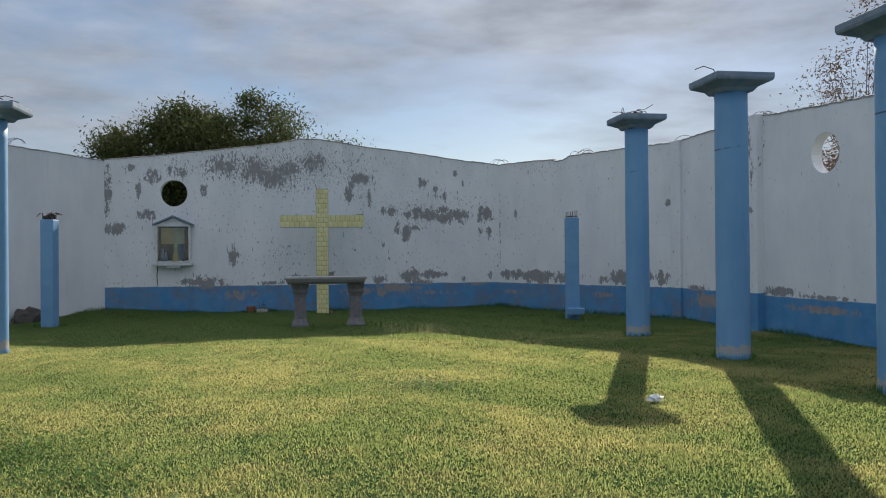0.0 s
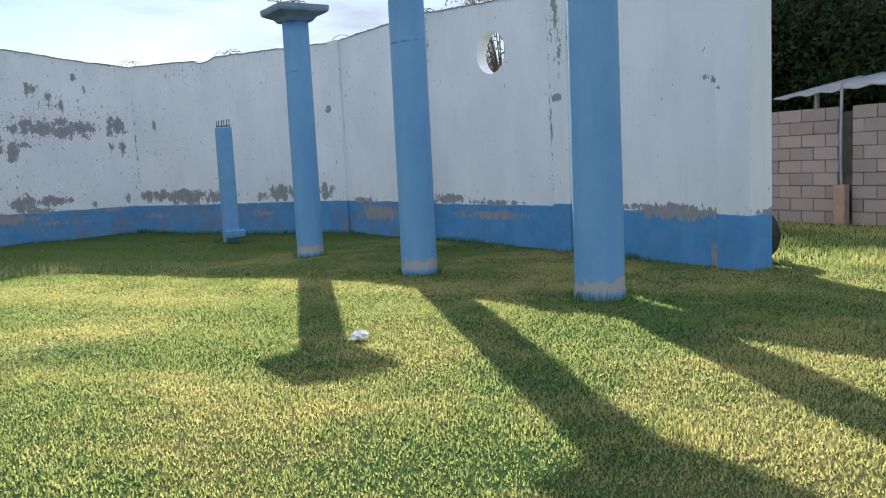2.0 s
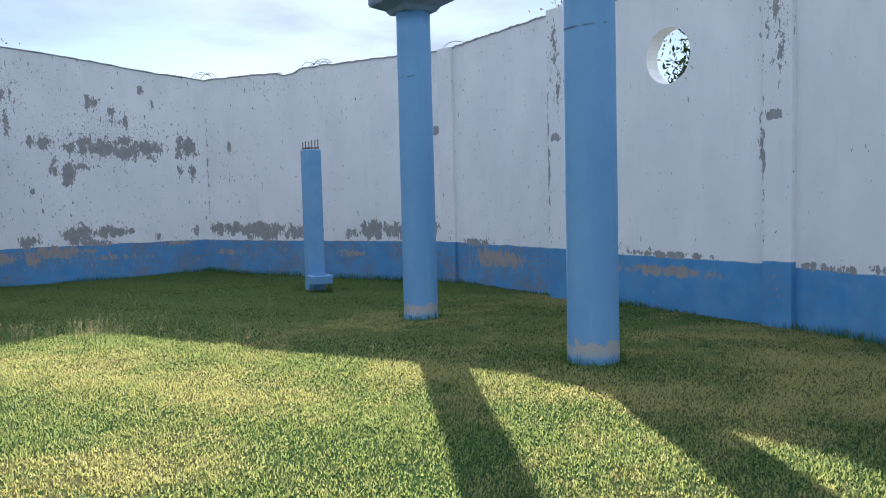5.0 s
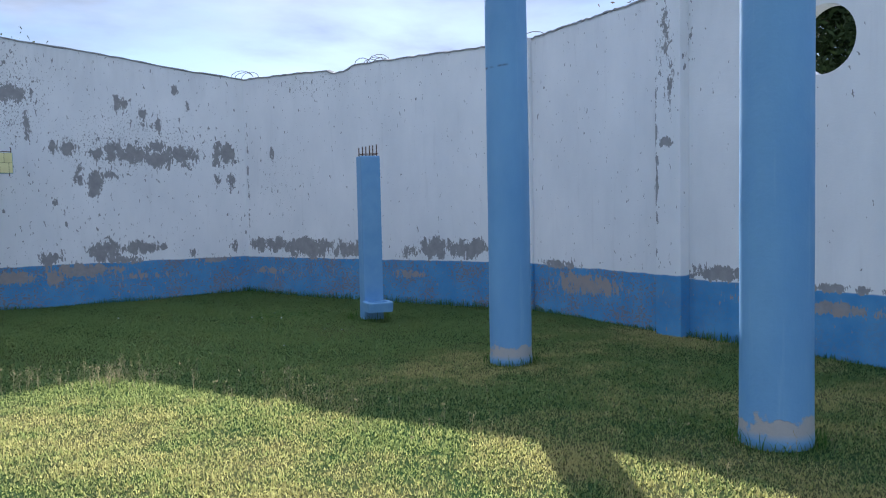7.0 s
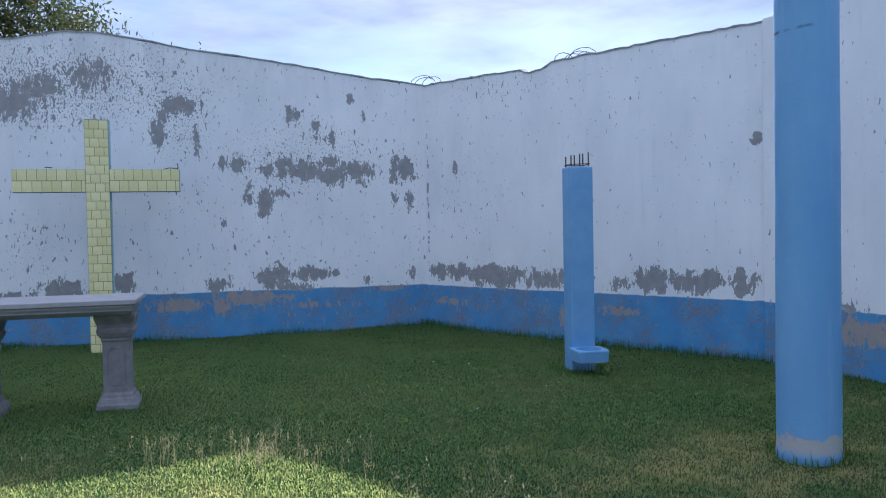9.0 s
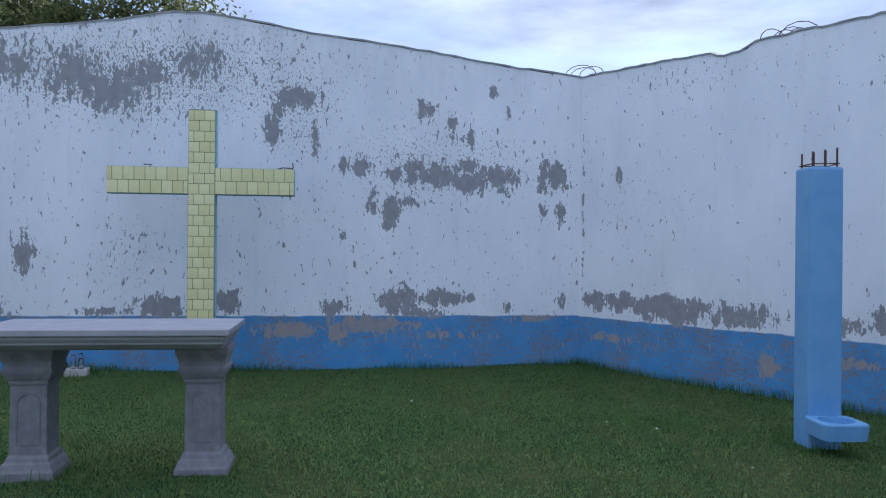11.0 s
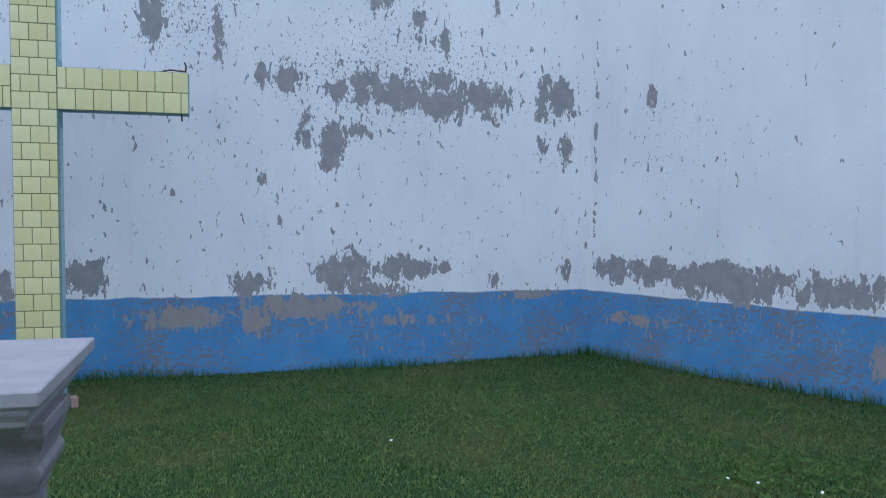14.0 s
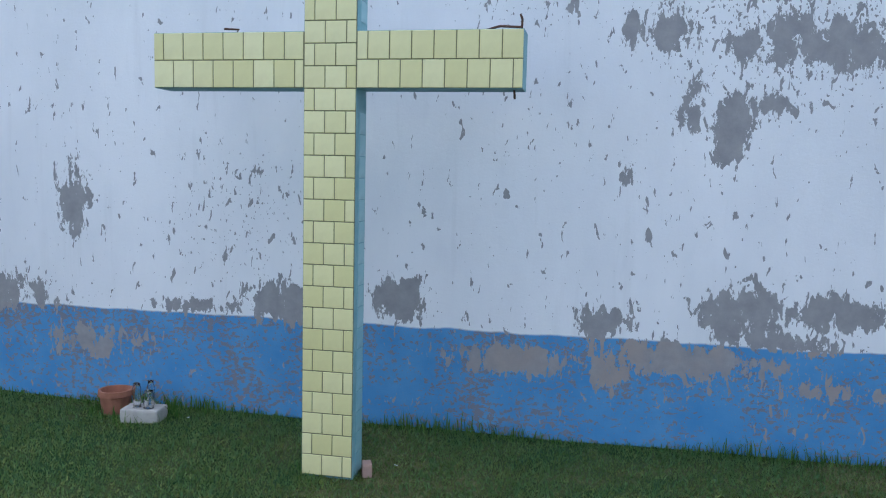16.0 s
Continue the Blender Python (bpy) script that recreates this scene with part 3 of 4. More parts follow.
# ---- columns ----
def capital(parent, half, z0, z1):
    part("capital", squares(((half * 0.52, half * 0.52, z0), (half * 0.62, half * 0.62, z0 + 0.05), (half * 0.97, half * 0.97, z1 - 0.09), (half, half, z1 - 0.06), (half, half, z1))), m_cap, parent, "square flared concrete capital")


def wires(parent, points, name="rebar", r=0.006):
    for pts in points:
        part(name, tube(pts, r, 5), m_rust, parent, "bent rusty rebar")


def loose_wires(rnd, n, span, rise):
    out = []
    for _ in range(n):
        x, y = rnd.uniform(-span, span), rnd.uniform(-span, span) * 0.6
        a, l = rnd.uniform(0, 6.28), rnd.uniform(0.15, 0.5)
        out.append([(x, y, -0.02), (x + 0.25 * l * math.cos(a), y + 0.2 * l * math.sin(a), rise * rnd.uniform(0.4, 0.9)), (x + 0.7 * l * math.cos(a), y + 0.6 * l * math.sin(a), rise * rnd.uniform(0.5, 1.0)),
                    (x + 1.1 * l * math.cos(a), y + l * math.sin(a), rise * rnd.uniform(0.2, 1.0))])
    return out


def column(x, y, r, top, half, seed, wire):
    ob = thing("column", pose(x, y, 0), "round sky-blue concrete column with square capital on the grass", "column", "round columns")
    rnd = random.Random(seed)
    rings = [(r * 1.01, -0.1), (r * 1.02, 0.05)] + [(r * (1 - 0.03 * i / 12 + rnd.uniform(-0.006, 0.006)), 0.1 + (top - 0.3) * i / 12) for i in range(13)]
    part("shaft", lathe(rings, 44, 0, 0.002, seed), m_col, ob, smooth=True)
    capital(ob, half, top - 0.2, top)
    if wire:
        wires(ob, [[(a, b, c + top) for a, b, c in w] for w in loose_wires(rnd, wire, 0.25, 0.12)])
    return ob


column(4.95, -7.27, 0.187, 3.49, 0.36, 1, 9)
column(5.04, -10.08, 0.205, 3.50, 0.375, 2, 2)
column(5.27, -12.75, 0.222, 3.50, 0.39, 3, 2)
column(-4.55, -7.45, 0.187, 3.45, 0.40, 4, 5)


def lump(rx, ry, rz, rough, seed=0.0):
    """An uneven heap, flat underneath."""
    bm = bmesh.new()
    bmesh.ops.create_icosphere(bm, subdivisions=3, radius=1.0)
    for v in bm.verts:
        k = 1 + 0.5 * noise.noise(v.co * rough * 0.6 + Vector((seed, 0, 0))) + 0.25 * noise.noise(v.co * rough * 1.7)
        v.co = Vector((v.co.x * rx * k, v.co.y * ry * k, max(v.co.z, -0.3) * rz * k))
    return bm


def short_column(x, y, turn, h, label, basin):
    ob = thing("short_column", pose(x, y, 0, 0, 0, turn), label, "column", "unfinished columns")
    part("shaft", boxed(-0.125, -0.115, -0.1, 0.125, 0.115, h, 0.022), m_plain_blue, ob)
    for i in range(6):
        px, py = (-0.09 + 0.09 * (i % 3)), (-0.08 if i < 3 else 0.08)
        part("rebar", tube([(px, py, h - 0.05), (px, py, h + 0.11 + 0.015 * ((i * 7) % 3))], 0.007, 6), m_rust, ob, "rusty rebar stub")
    part("stirrup", tube([(-0.1, -0.09, h + 0.02), (0.1, -0.09, h + 0.025), (0.1, 0.09, h + 0.02), (-0.1, 0.09, h + 0.02), (-0.1, -0.09, h + 0.02)], 0.005, 5), m_rust, ob, "rusty steel tie")
    if not basin:
        rnd = random.Random(6)
        wires(ob, [[(0.5 * a, 0.5 * b, c + h) for a, b, c in w] for w in loose_wires(rnd, 7, 0.2, 0.14)], r=0.008)
        part("debris", lump(0.11, 0.09, 0.09, 3.0), m_tyre, ob, "dark crumpled debris among the rebar").location = (0.02, 0, h + 0.02)
    if basin:
        bm = bmesh.new()
        n = 24
        rings = []
        for rad, z, sq in ((0.155, 0.135, 1), (0.165, 0.24, 1), (0.16, 0.25, 1), (0.122, 0.25, 0), (0.115, 0.19, 0), (0.05, 0.155, 0)):
            row = []
            for i in range(n):
                a = 2 * math.pi * i / n + math.pi / 4
                k = rad / max(abs(math.cos(a)), abs(math.sin(a))) if sq else rad
                k = min(k, rad * 1.3)
                row.append(bm.verts.new((-0.0 + k * math.cos(a), -0.265 + k * math.sin(a), z)))
            rings.append(row)
        for a, b in zip(rings, rings[1:]):
            for i in range(n):
                j = (i + 1) % n
                bm.faces.new((a[i], a[j], b[j], b[i]))
        bm.faces.new(rings[0][::-1])
        bm.faces.new(rings[-1])
        part("basin", bm, m_plain_blue, ob, "square blue concrete basin with round bowl")
    return ob


short_column(4.92, -4.0, -5, 2.04, "short unfinished blue column with rebar stubs and basin", True)
short_column(-5.18, -3.1, -12, 2.06, "short unfinished blue column with bent rebar on the grass", False)


# ---- altar table ----
def altar(x, y):
    ob = thing("altar_table", pose(x, y, 0), "grey carved stone altar table with two moulded pedestals", "altar table")
    part("tabletop", squares(((0.69, 0.27, 0.80), (0.695, 0.30, 0.81), (0.705, 0.33, 0.83), (0.715, 0.35, 0.84), (0.715, 0.35, 0.85), (0.725, 0.37, 0.875), (0.725, 0.37, 0.888), (0.75, 0.39, 0.894), (0.75, 0.39, 0.932))), m_top, ob, "pale stone slab with stepped edge")
    for px in (-0.475, 0.555):
        ped = part("pedestal", squares(((0.19, 0.19, -0.05), (0.19, 0.19, 0.045), (0.18, 0.18, 0.055), (0.165, 0.165, 0.09), (0.15, 0.15, 0.10), (0.145, 0.145, 0.125), (0.128, 0.128, 0.14), (0.124, 0.124, 0.55), (0.135, 0.135, 0.558), (0.135, 0.135, 0.58),
                                        (0.148, 0.148, 0.59), (0.168, 0.168, 0.625), (0.172, 0.172, 0.645), (0.160, 0.160, 0.665), (0.165, 0.165, 0.69), (0.178, 0.19, 0.725), (0.185, 0.20, 0.74), (0.185, 0.20, 0.776))), m_stone, ob, "dark carved stone pedestal")
        ped.location.x = px
        ped.scale = (0.86, 0.86, 1.031)
        for sy in (-1, 1):
            bm = bmesh.new()
            vs = []
            for i in range(25):
                a = math.pi * i / 24
                vs.append((0.078 * math.cos(a), 0.44 + 0.06 * math.sin(a)))
            pts = [(0.078, 0.2)] + vs + [(-0.078, 0.2), (0.078, 0.2)]
            merge(bm, tube([(u, sy * 0.126, w) for u, w in pts], 0.007, 5))
            panel = part("arched_panel", bm, m_stone, ped)
    return ob


altar(0.05, -4.22)


# ---- cross ----
def cross():
    cw, half, y0, dep = 0.137, 0.95, -0.889, 0.16
    ob = thing("cross", pose(0, y0, 0), "tall cross clad in yellow tiles with turquoise edges", "cross")
    core = bmesh.new()
    pts = [(-cw, -0.1), (cw, -0.1), (cw, 1.972), (half, 1.972), (half, 2.25), (cw, 2.25), (cw, 2.855), (-cw, 2.855), (-cw, 2.25), (-half, 2.25), (-half, 1.972), (-cw, 1.972)]
    vs = [core.verts.new((u, 0.006, w)) for u, w in pts]
    f = core.faces.new(vs)
    ext = bmesh.ops.extrude_face_region(core, geom=[f])
    bmesh.ops.translate(core, verts=[v for v in ext["geom"] if isinstance(v, bmesh.types.BMVert)], vec=(0, dep, 0))
    bmesh.ops.recalc_face_normals(core, faces=core.faces[:])
    part("core", core, m_tile_edge, ob, "turquoise rendered core of the cross")
    grout = bmesh.new()
    box(grout, -cw + 0.003, 0.0, 0.0, cw - 0.003, 0.0055, 2.852)
    for a, b in ((-half + 0.003, -cw + 0.003), (cw - 0.003, half - 0.003)):
        box(grout, a, 0.0, 1.975, b, 0.0055, 2.247)
    part("grout", grout, m_grout, ob, "dark olive grout between tiles")
    T, J = 0.1095, 0.0026
    shapes = {}

    def tile(u0, u1, w0, w1, side=0):
        w, h = round(u1 - u0 - 2 * J, 4), round(w1 - w0 - 2 * J, 4)
        if w < 0.012 or h < 0.012:
            return
        if (w, h, side) not in shapes:
            bm = boxed(-w / 2, -0.004, -h / 2, w / 2, 0.006, h / 2)
            bmesh.ops.bevel(bm, geom=[e for e in bm.edges if all(v.co.y < 0 for v in e.verts)], offset=0.0018, segments=1, affect="EDGES")
            me = bpy.data.meshes.new("tile")
            bm.to_mesh(me)
            bm.free()
            me.materials.append(m_teal_tile if side else m_tile)
            shapes[(w, h, side)] = me
        t = new("tile", shapes[(w, h, side)])
        t.parent = ob
        if side:
            t.matrix_basis = pose(side * (cw - 0.001), (u0 + u1) / 2, (w0 + w1) / 2, 0, 0, 90 * side)
        else:
            t.matrix_basis = pose((u0 + u1) / 2, 0, (w0 + w1) / 2)

    row, z = 0, 0.0
    while z < 2.85:
        z1 = min(z + T, 2.852)
        rows = [(-cw + 0.002, cw - 0.002, z1)]
        for a, b, top in rows:
            u, u1 = a, a + (T / 2 if row % 2 else T)
            while u < b - 0.004:
                tile(u, min(u1, b), z, top)
                u, u1 = u1, u1 + T
        z = z1
        row += 1
    for i, (z, z1) in enumerate(((1.973, 2.111), (2.111, 2.249))):
        for a, b in ((-half, -cw), (cw, half)):
            u, u1 = a, a + (T / 2 if i else T)
            while u < b - 0.004:
                tile(u, min(u1, b), z, z1)
                u, u1 = u1, u1 + T
    wires(ob, [[(0.93, 0.05, 2.2), (0.935, 0.05, 2.30), (0.925, 0.05, 2.325)], [(0.90, 0.08, 1.99), (0.905, 0.08, 1.93)], [(-0.55, 0.08, 2.24), (-0.52, 0.08, 2.275), (-0.6, 0.08, 2.28)], [(0.75, 0.03, 2.245), (0.83, 0.04, 2.268), (0.93, 0.04, 2.262)]])
    for side in (-1, 1):
        z = 0.0
        while z < 2.80:
            z1 = min(z + T, 2.852)
            if not 1.9 < z < 2.27 and not 1.97 < z1 < 2.2:
                tile(0.05, 0.155, z, z1, side)
            z = z1
    return ob


cross()


# ---- shrine on the back wall ----
def wedge(prof, y0, y1):
    """A flat outline (u, z) drawn out from y0 to y1."""
    bm = bmesh.new()
    f = bm.faces.new([bm.verts.new((u, y0, z)) for u, z in prof])
    ext = bmesh.ops.extrude_face_region(bm, geom=[f])
    bmesh.ops.translate(bm, verts=[v for v in ext["geom"] if isinstance(v, bmesh.types.BMVert)], vec=(0, y1 - y0, 0))
    bmesh.ops.recalc_face_normals(bm, faces=bm.faces[:])
    return bm


def shrine():
    ob = thing("wall_shrine", pose(-3.42, 0, 0), "small glazed wall shrine with white gabled frame", "shrine")
    w, d = 0.385, -0.14
    part("backing", boxed(-w, -0.012, 1.24, w, -0.002, 2.06), m_dark, ob)
    for a in (-w, w - 0.04):
        part("frame", boxed(a, d, 1.22, a + 0.04, -0.002, 2.03, 0.006), m_white, ob)
    part("frame", boxed(-w, d, 2.03, w, -0.002, 2.065, 0.006), m_white, ob)
    part("frame", boxed(-w, d, 1.19, w, -0.002, 1.22, 0.006), m_white, ob)
    part("sill", boxed(-w - 0.07, d - 0.05, 1.12, w + 0.05, -0.002, 1.175, 0.01), m_white, ob)
    part("bracket", boxed(-0.14, d - 0.02, 1.06, 0.16, -0.002, 1.13, 0.01), m_white, ob)
    part("gable", wedge(((-w, 2.065), (w, 2.065), (0, 2.235)), d + 0.03, -0.002), m_white, ob, "white plastered gable")
    for sx in (-1, 1):
        part("roof_edge", wedge(((sx * (w + 0.07), 2.05), (sx * (w + 0.07), 2.085), (0, 2.29), (0, 2.245)), d - 0.04, -0.002), m_cap, ob, "dark weathered roof slab")
    pane = part("pane", boxed(-w + 0.04, d + 0.02, 1.22, w - 0.04, d + 0.026, 2.03), m_glass, ob)
    pane.visible_shadow = False
    part("cloth", boxed(-0.28, -0.03, 1.62, 0.24, -0.014, 2.0, 0.004), m_ochre, ob, "faded ochre cloth")
    part("figurine", lathe(((0.08, 1.22), (0.07, 1.34), (0.04, 1.46), (0.055, 1.56), (0.03, 1.64)), 14), m_ochre, ob).location = (0.05, -0.07, 0)
    for x, h in ((-0.24, 0.3), (-0.17, 0.22), (0.22, 0.34)):
        part("vase", lathe(((0.03, 1.22), (0.045, 1.22 + 0.4 * h), (0.02, 1.22 + 0.8 * h), (0.035, 1.22 + h)), 12), m_cap if x < 0 else m_dark, ob).location = (x, -0.07, 0)
    cable = tube([(-w + 0.02, -0.012, 1.12), (-w, -0.012, 0.9), (-w + 0.01, -0.012, 0.66)], 0.008, 5)
    part("cable", cable, m_tyre, ob, "thin dark cable down the wall")
    return ob


shrine()


# ---- wires on the wall tops ----
def wall_wires(x, y, z, seed, n, rise):
    ob = thing("rebar_wires", pose(x, y, z), "loops of bent rusty wire on top of the wall", "wire", "wires on the wall tops")
    rnd = random.Random(seed)
    for _ in range(n):
        u, s, a = rnd.uniform(-0.15, 0.15), rnd.uniform(0.12, 0.26), rnd.uniform(-0.9, 0.2)
        pts = [(u + math.cos(a) * s * (1 - math.cos(t)) * 0.8, math.sin(a) * s * (1 - math.cos(t)) * 0.8, rise * math.sin(t) * s * 4 - 0.02) for t in (0, 0.5, 1.0, 1.5, 2.0, 2.5, 3.0)]
        part("wire", tube(pts, 0.0045, 5), m_rust, ob)
    return ob


wall_wires(4.3, 0.08, 3.58, 3, 3, 0.12)
wall_wires(5.66, -2.05, 3.53, 5, 5, 0.16)
wall_wires(7.05, -4.3, 3.53, 8, 3, 0.14)
wall_wires(7.25, -6.9, 3.58, 9, 6, 0.18)
wall_wires(-6.3, -2.0, 3.66, 12, 5, 0.14)


# ---- small things on the grass ----
def small_things():
    ob = thing("clay_pot", pose(-1.66, -0.2, 0), "broken terracotta pot standing in grass at the wall", "pot")
    part("pot_body", lathe(((0.08, -0.02), (0.092, 0.07), (0.096, 0.11), (0.108, 0.115), (0.106, 0.15), (0.09, 0.15), (0.08, 0.1), (0.03, 0.08)), 20, 0, 0.01, 3), m_clay, ob, smooth=False)
    ob = thing("concrete_block", pose(-1.40, -0.3, 0, 0, 0, 6), "small pale concrete block in the grass", "block")
    part("block_body", boxed(-0.12, -0.08, -0.02, 0.12, 0.08, 0.085, 0.014), m_coping_pale, ob)
    for dx, h, r in ((-0.035, 0.15, 0.026), (0.045, 0.11, 0.032), (0.03, 0.16, 0.022)):
        jar = thing("glass_jar", pose(-1.40 + dx, -0.3 + (0.03 if h > 0.155 else -0.02), 0.085), "empty clear glass jar on a concrete block", "jar", "glass jars")
        part("jar_body", lathe(((r, 0.001), (r, h * 0.8), (r * 0.8, h * 0.88), (r * 0.8, h), (r * 0.7, h), (r * 0.7, h * 0.88), (r * 0.85, h * 0.78), (r * 0.85, 0.008)), 16), m_glass, jar, smooth=True)
    ob = thing("brick_piece", pose(0.19, -0.80, 0, 0, 0, 20), "broken red brick piece beside the cross", "brick")
    part("piece", boxed(-0.026, -0.04, -0.02, 0.026, 0.04, 0.06, 0.012), m_stub, ob)
    ob = thing("plastic_bag", pose(2.86, -12.72, 0.025), "crumpled white plastic bag lying on the lawn", "litter")
    bm = bmesh.new()
    bmesh.ops.create_icosphere(bm, subdivisions=3, radius=1.0)
    for v in bm.verts:
        k = 1 + 0.9 * noise.noise(v.co * 2.1) + 0.55 * noise.noise(v.co * 5)
        v.co = Vector((v.co.x * 0.055 * k, v.co.y * 0.042 * k, max(v.co.z, -0.4) * 0.036 * k + 0.01))
    part("bag", bm, m_plastic, ob)
    ob = thing("rubble_heap", pose(-5.95, -1.9, 0.02, 0, 0, 58), "low dark heap of rubble against the side wall", "rubble")
    part("heap", lump(0.42, 0.22, 0.27, 2.0, 4.0), m_dark, ob)
    rnd = random.Random(5)
    for x, y in ((4.1, -4.6), (4.25, -4.75), (3.7, -3.3), (3.95, -3.0), (3.6, -3.2), (3.9, -3.5), (3.4, -5.4), (0.32, -0.7), (-1.1, -0.3), (2.1, -2.2), (4.9, -4.9)):
        ob = part("paint_flake", boxed(-0.008, -0.006, 0, 0.008, 0.006, 0.002), m_plastic)
        ob.matrix_basis = pose(x, y, 0.03 + float(ground_z(x, y)), rnd.uniform(-25, 25), rnd.uniform(-25, 25), rnd.uniform(0, 180))
        tagged(ob, "white paint flake fallen on the grass", "flake", "fallen paint flakes")
    ob = thing("tyre", pose(7.88, -12.42, 0.31, 0, 78, 5), "old black rubber tyre leaning behind the wall end", "tyre")
    bm = bmesh.new()
    prof = [(0.33, -0.08), (0.33, 0.08), (0.29, 0.1), (0.2, 0.08), (0.2, -0.08), (0.29, -0.1)]
    rings = [[bm.verts.new((r * math.cos(a), r * math.sin(a), z)) for r, z in prof] for a in [2 * math.pi * i / 32 for i in range(32)]]
    for i in range(32):
        a, b = rings[i], rings[(i + 1) % 32]
        for k in range(6):
            bm.faces.new((a[k], b[k], b[(k + 1) % 6], a[(k + 1) % 6]))
    part("tread", bm, m_tyre, ob)


small_things()


# ---- beyond the walls ----
def tree(name, at, height, crown, leaves, size, leaf, label, seed, clump=0.55, lean=0.0, core=0.35, stem=1.0):
    """Tapered trunk, limbs out to each clump, and a crown of many small leaves."""
    ob = thing(name, pose(*at), label, "tree")
    rng, rnd = np.random.default_rng(seed), random.Random(seed)
    trunk = bmesh.new()
    fork = height * 0.35
    merge(trunk, tube([(0, 0, -0.2), (0.05, 0.02, fork * 0.5), (lean * 0.3, 0.0, fork)], (0.03 * height + 0.04) * stem, 9, 0.7))
    centers = []
    for cx, cy, cz, rx, ry, rz, n in crown:
        for _ in range(n):
            d = rng.normal(size=3)
            d /= np.linalg.norm(d)
            k = rng.uniform(core, 1.0) ** 0.6
            centers.append((cx + rx * d[0] * k, cy + ry * d[1] * k, cz + rz * d[2] * k))
    for c in centers[:: max(1, len(centers) // 46)]:
        mid = (c[0] * 0.45, c[1] * 0.45, fork + (c[2] - fork) * 0.4)
        merge(trunk, tube([(lean * 0.3, 0, fork * 0.9), mid, (c[0] * 0.8, c[1] * 0.8, fork + (c[2] - fork) * 0.78), c], 0.012 * height * stem, 5, 0.12))
    part("trunk", trunk, m_bark, ob)
    per = leaves // len(centers)
    co = np.concatenate([np.array(c) + rng.normal(size=(per, 3)) * clump * rng.uniform(0.5, 1.0) * np.array((1, 1, 0.7)) for c in centers])
    co = co[co[:, 2] > 0.4]
    n = len(co)
    a = rng.normal(size=(n, 3))
    a /= np.linalg.norm(a, axis=1, keepdims=True)
    b = np.cross(a, rng.normal(size=(n, 3)))
    b /= np.linalg.norm(b, axis=1, keepdims=True)
    s = size * rng.uniform(0.6, 1.3, size=(n, 1))
    pts = np.stack((co - a * s, co + b * s * 0.35, co + a * s, co - b * s * 0.35), axis=1).reshape(-1, 3)
    i = np.arange(n)[:, None] * 4
    tris = np.concatenate((i + np.array([[0, 1, 2]]), i + np.array([[0, 2, 3]])))
    crown_ob = new("crown", mesh_of("crown", pts, tris, leaf))
    crown_ob.parent = ob
    return ob


tree("tree", (-3.0, 4.6, 0), 5.4, ((-1.0, 0, 4.1, 2.0, 1.6, 1.5, 40), (0.5, 0, 4.3, 2.2, 1.6, 1.6, 46), (2.9, 0, 3.7, 1.5, 1.3, 1.0, 20), (-2.6, 0, 3.7, 1.0, 1.2, 1.0, 18), (-0.3, -0.8, 2.8, 1.6, 1.0, 1.4, 24)), 115000, 0.062, m_leaf,
     "broad olive-green leafy tree behind the back wall", 3, 0.42)
tree("tree", (15.3, -4.4, 0), 7.5, ((0, 0, 4.3, 2.2, 2.2, 2.4, 60), (0, -1.5, 3.4, 1.6, 1.8, 2.0, 30), (0, 0.8, 5.6, 1.3, 1.4, 1.4, 20)), 60000, 0.085, m_leaf_dark, "dense dark green tree behind the side wall", 7, 0.5)
tree("tree", (16.8, -6.3, 0), 8.0, ((0, 0, 4.4, 2.0, 2.2, 3.2, 70), (0, 0.5, 2.2, 2.0, 2.2, 1.6, 30), (0, -2.4, 2.5, 1.4, 1.4, 1.9, 34)), 75000, 0.085, m_leaf_dark, "tall dark evergreen tree behind the block wall", 8, 0.5)
tree("tree", (13.4, -1.2, 0), 8.5, ((0, 0, 5.6, 1.2, 1.3, 2.4, 34), (-0.3, 0.8, 4.0, 1.0, 1.3, 1.4, 12)), 5000, 0.05, m_leaf_dry, "tall sparse tree with thin bare branches", 9, 0.42, stem=0.22)
tree("tree", (14.5, 3.2, 0), 4.9, ((0, 0, 3.6, 1.5, 2.0, 1.2, 26),), 3000, 0.07, m_leaf_dry, "low sparse shrub tree behind the wall", 10, 0.4, stem=0.35)


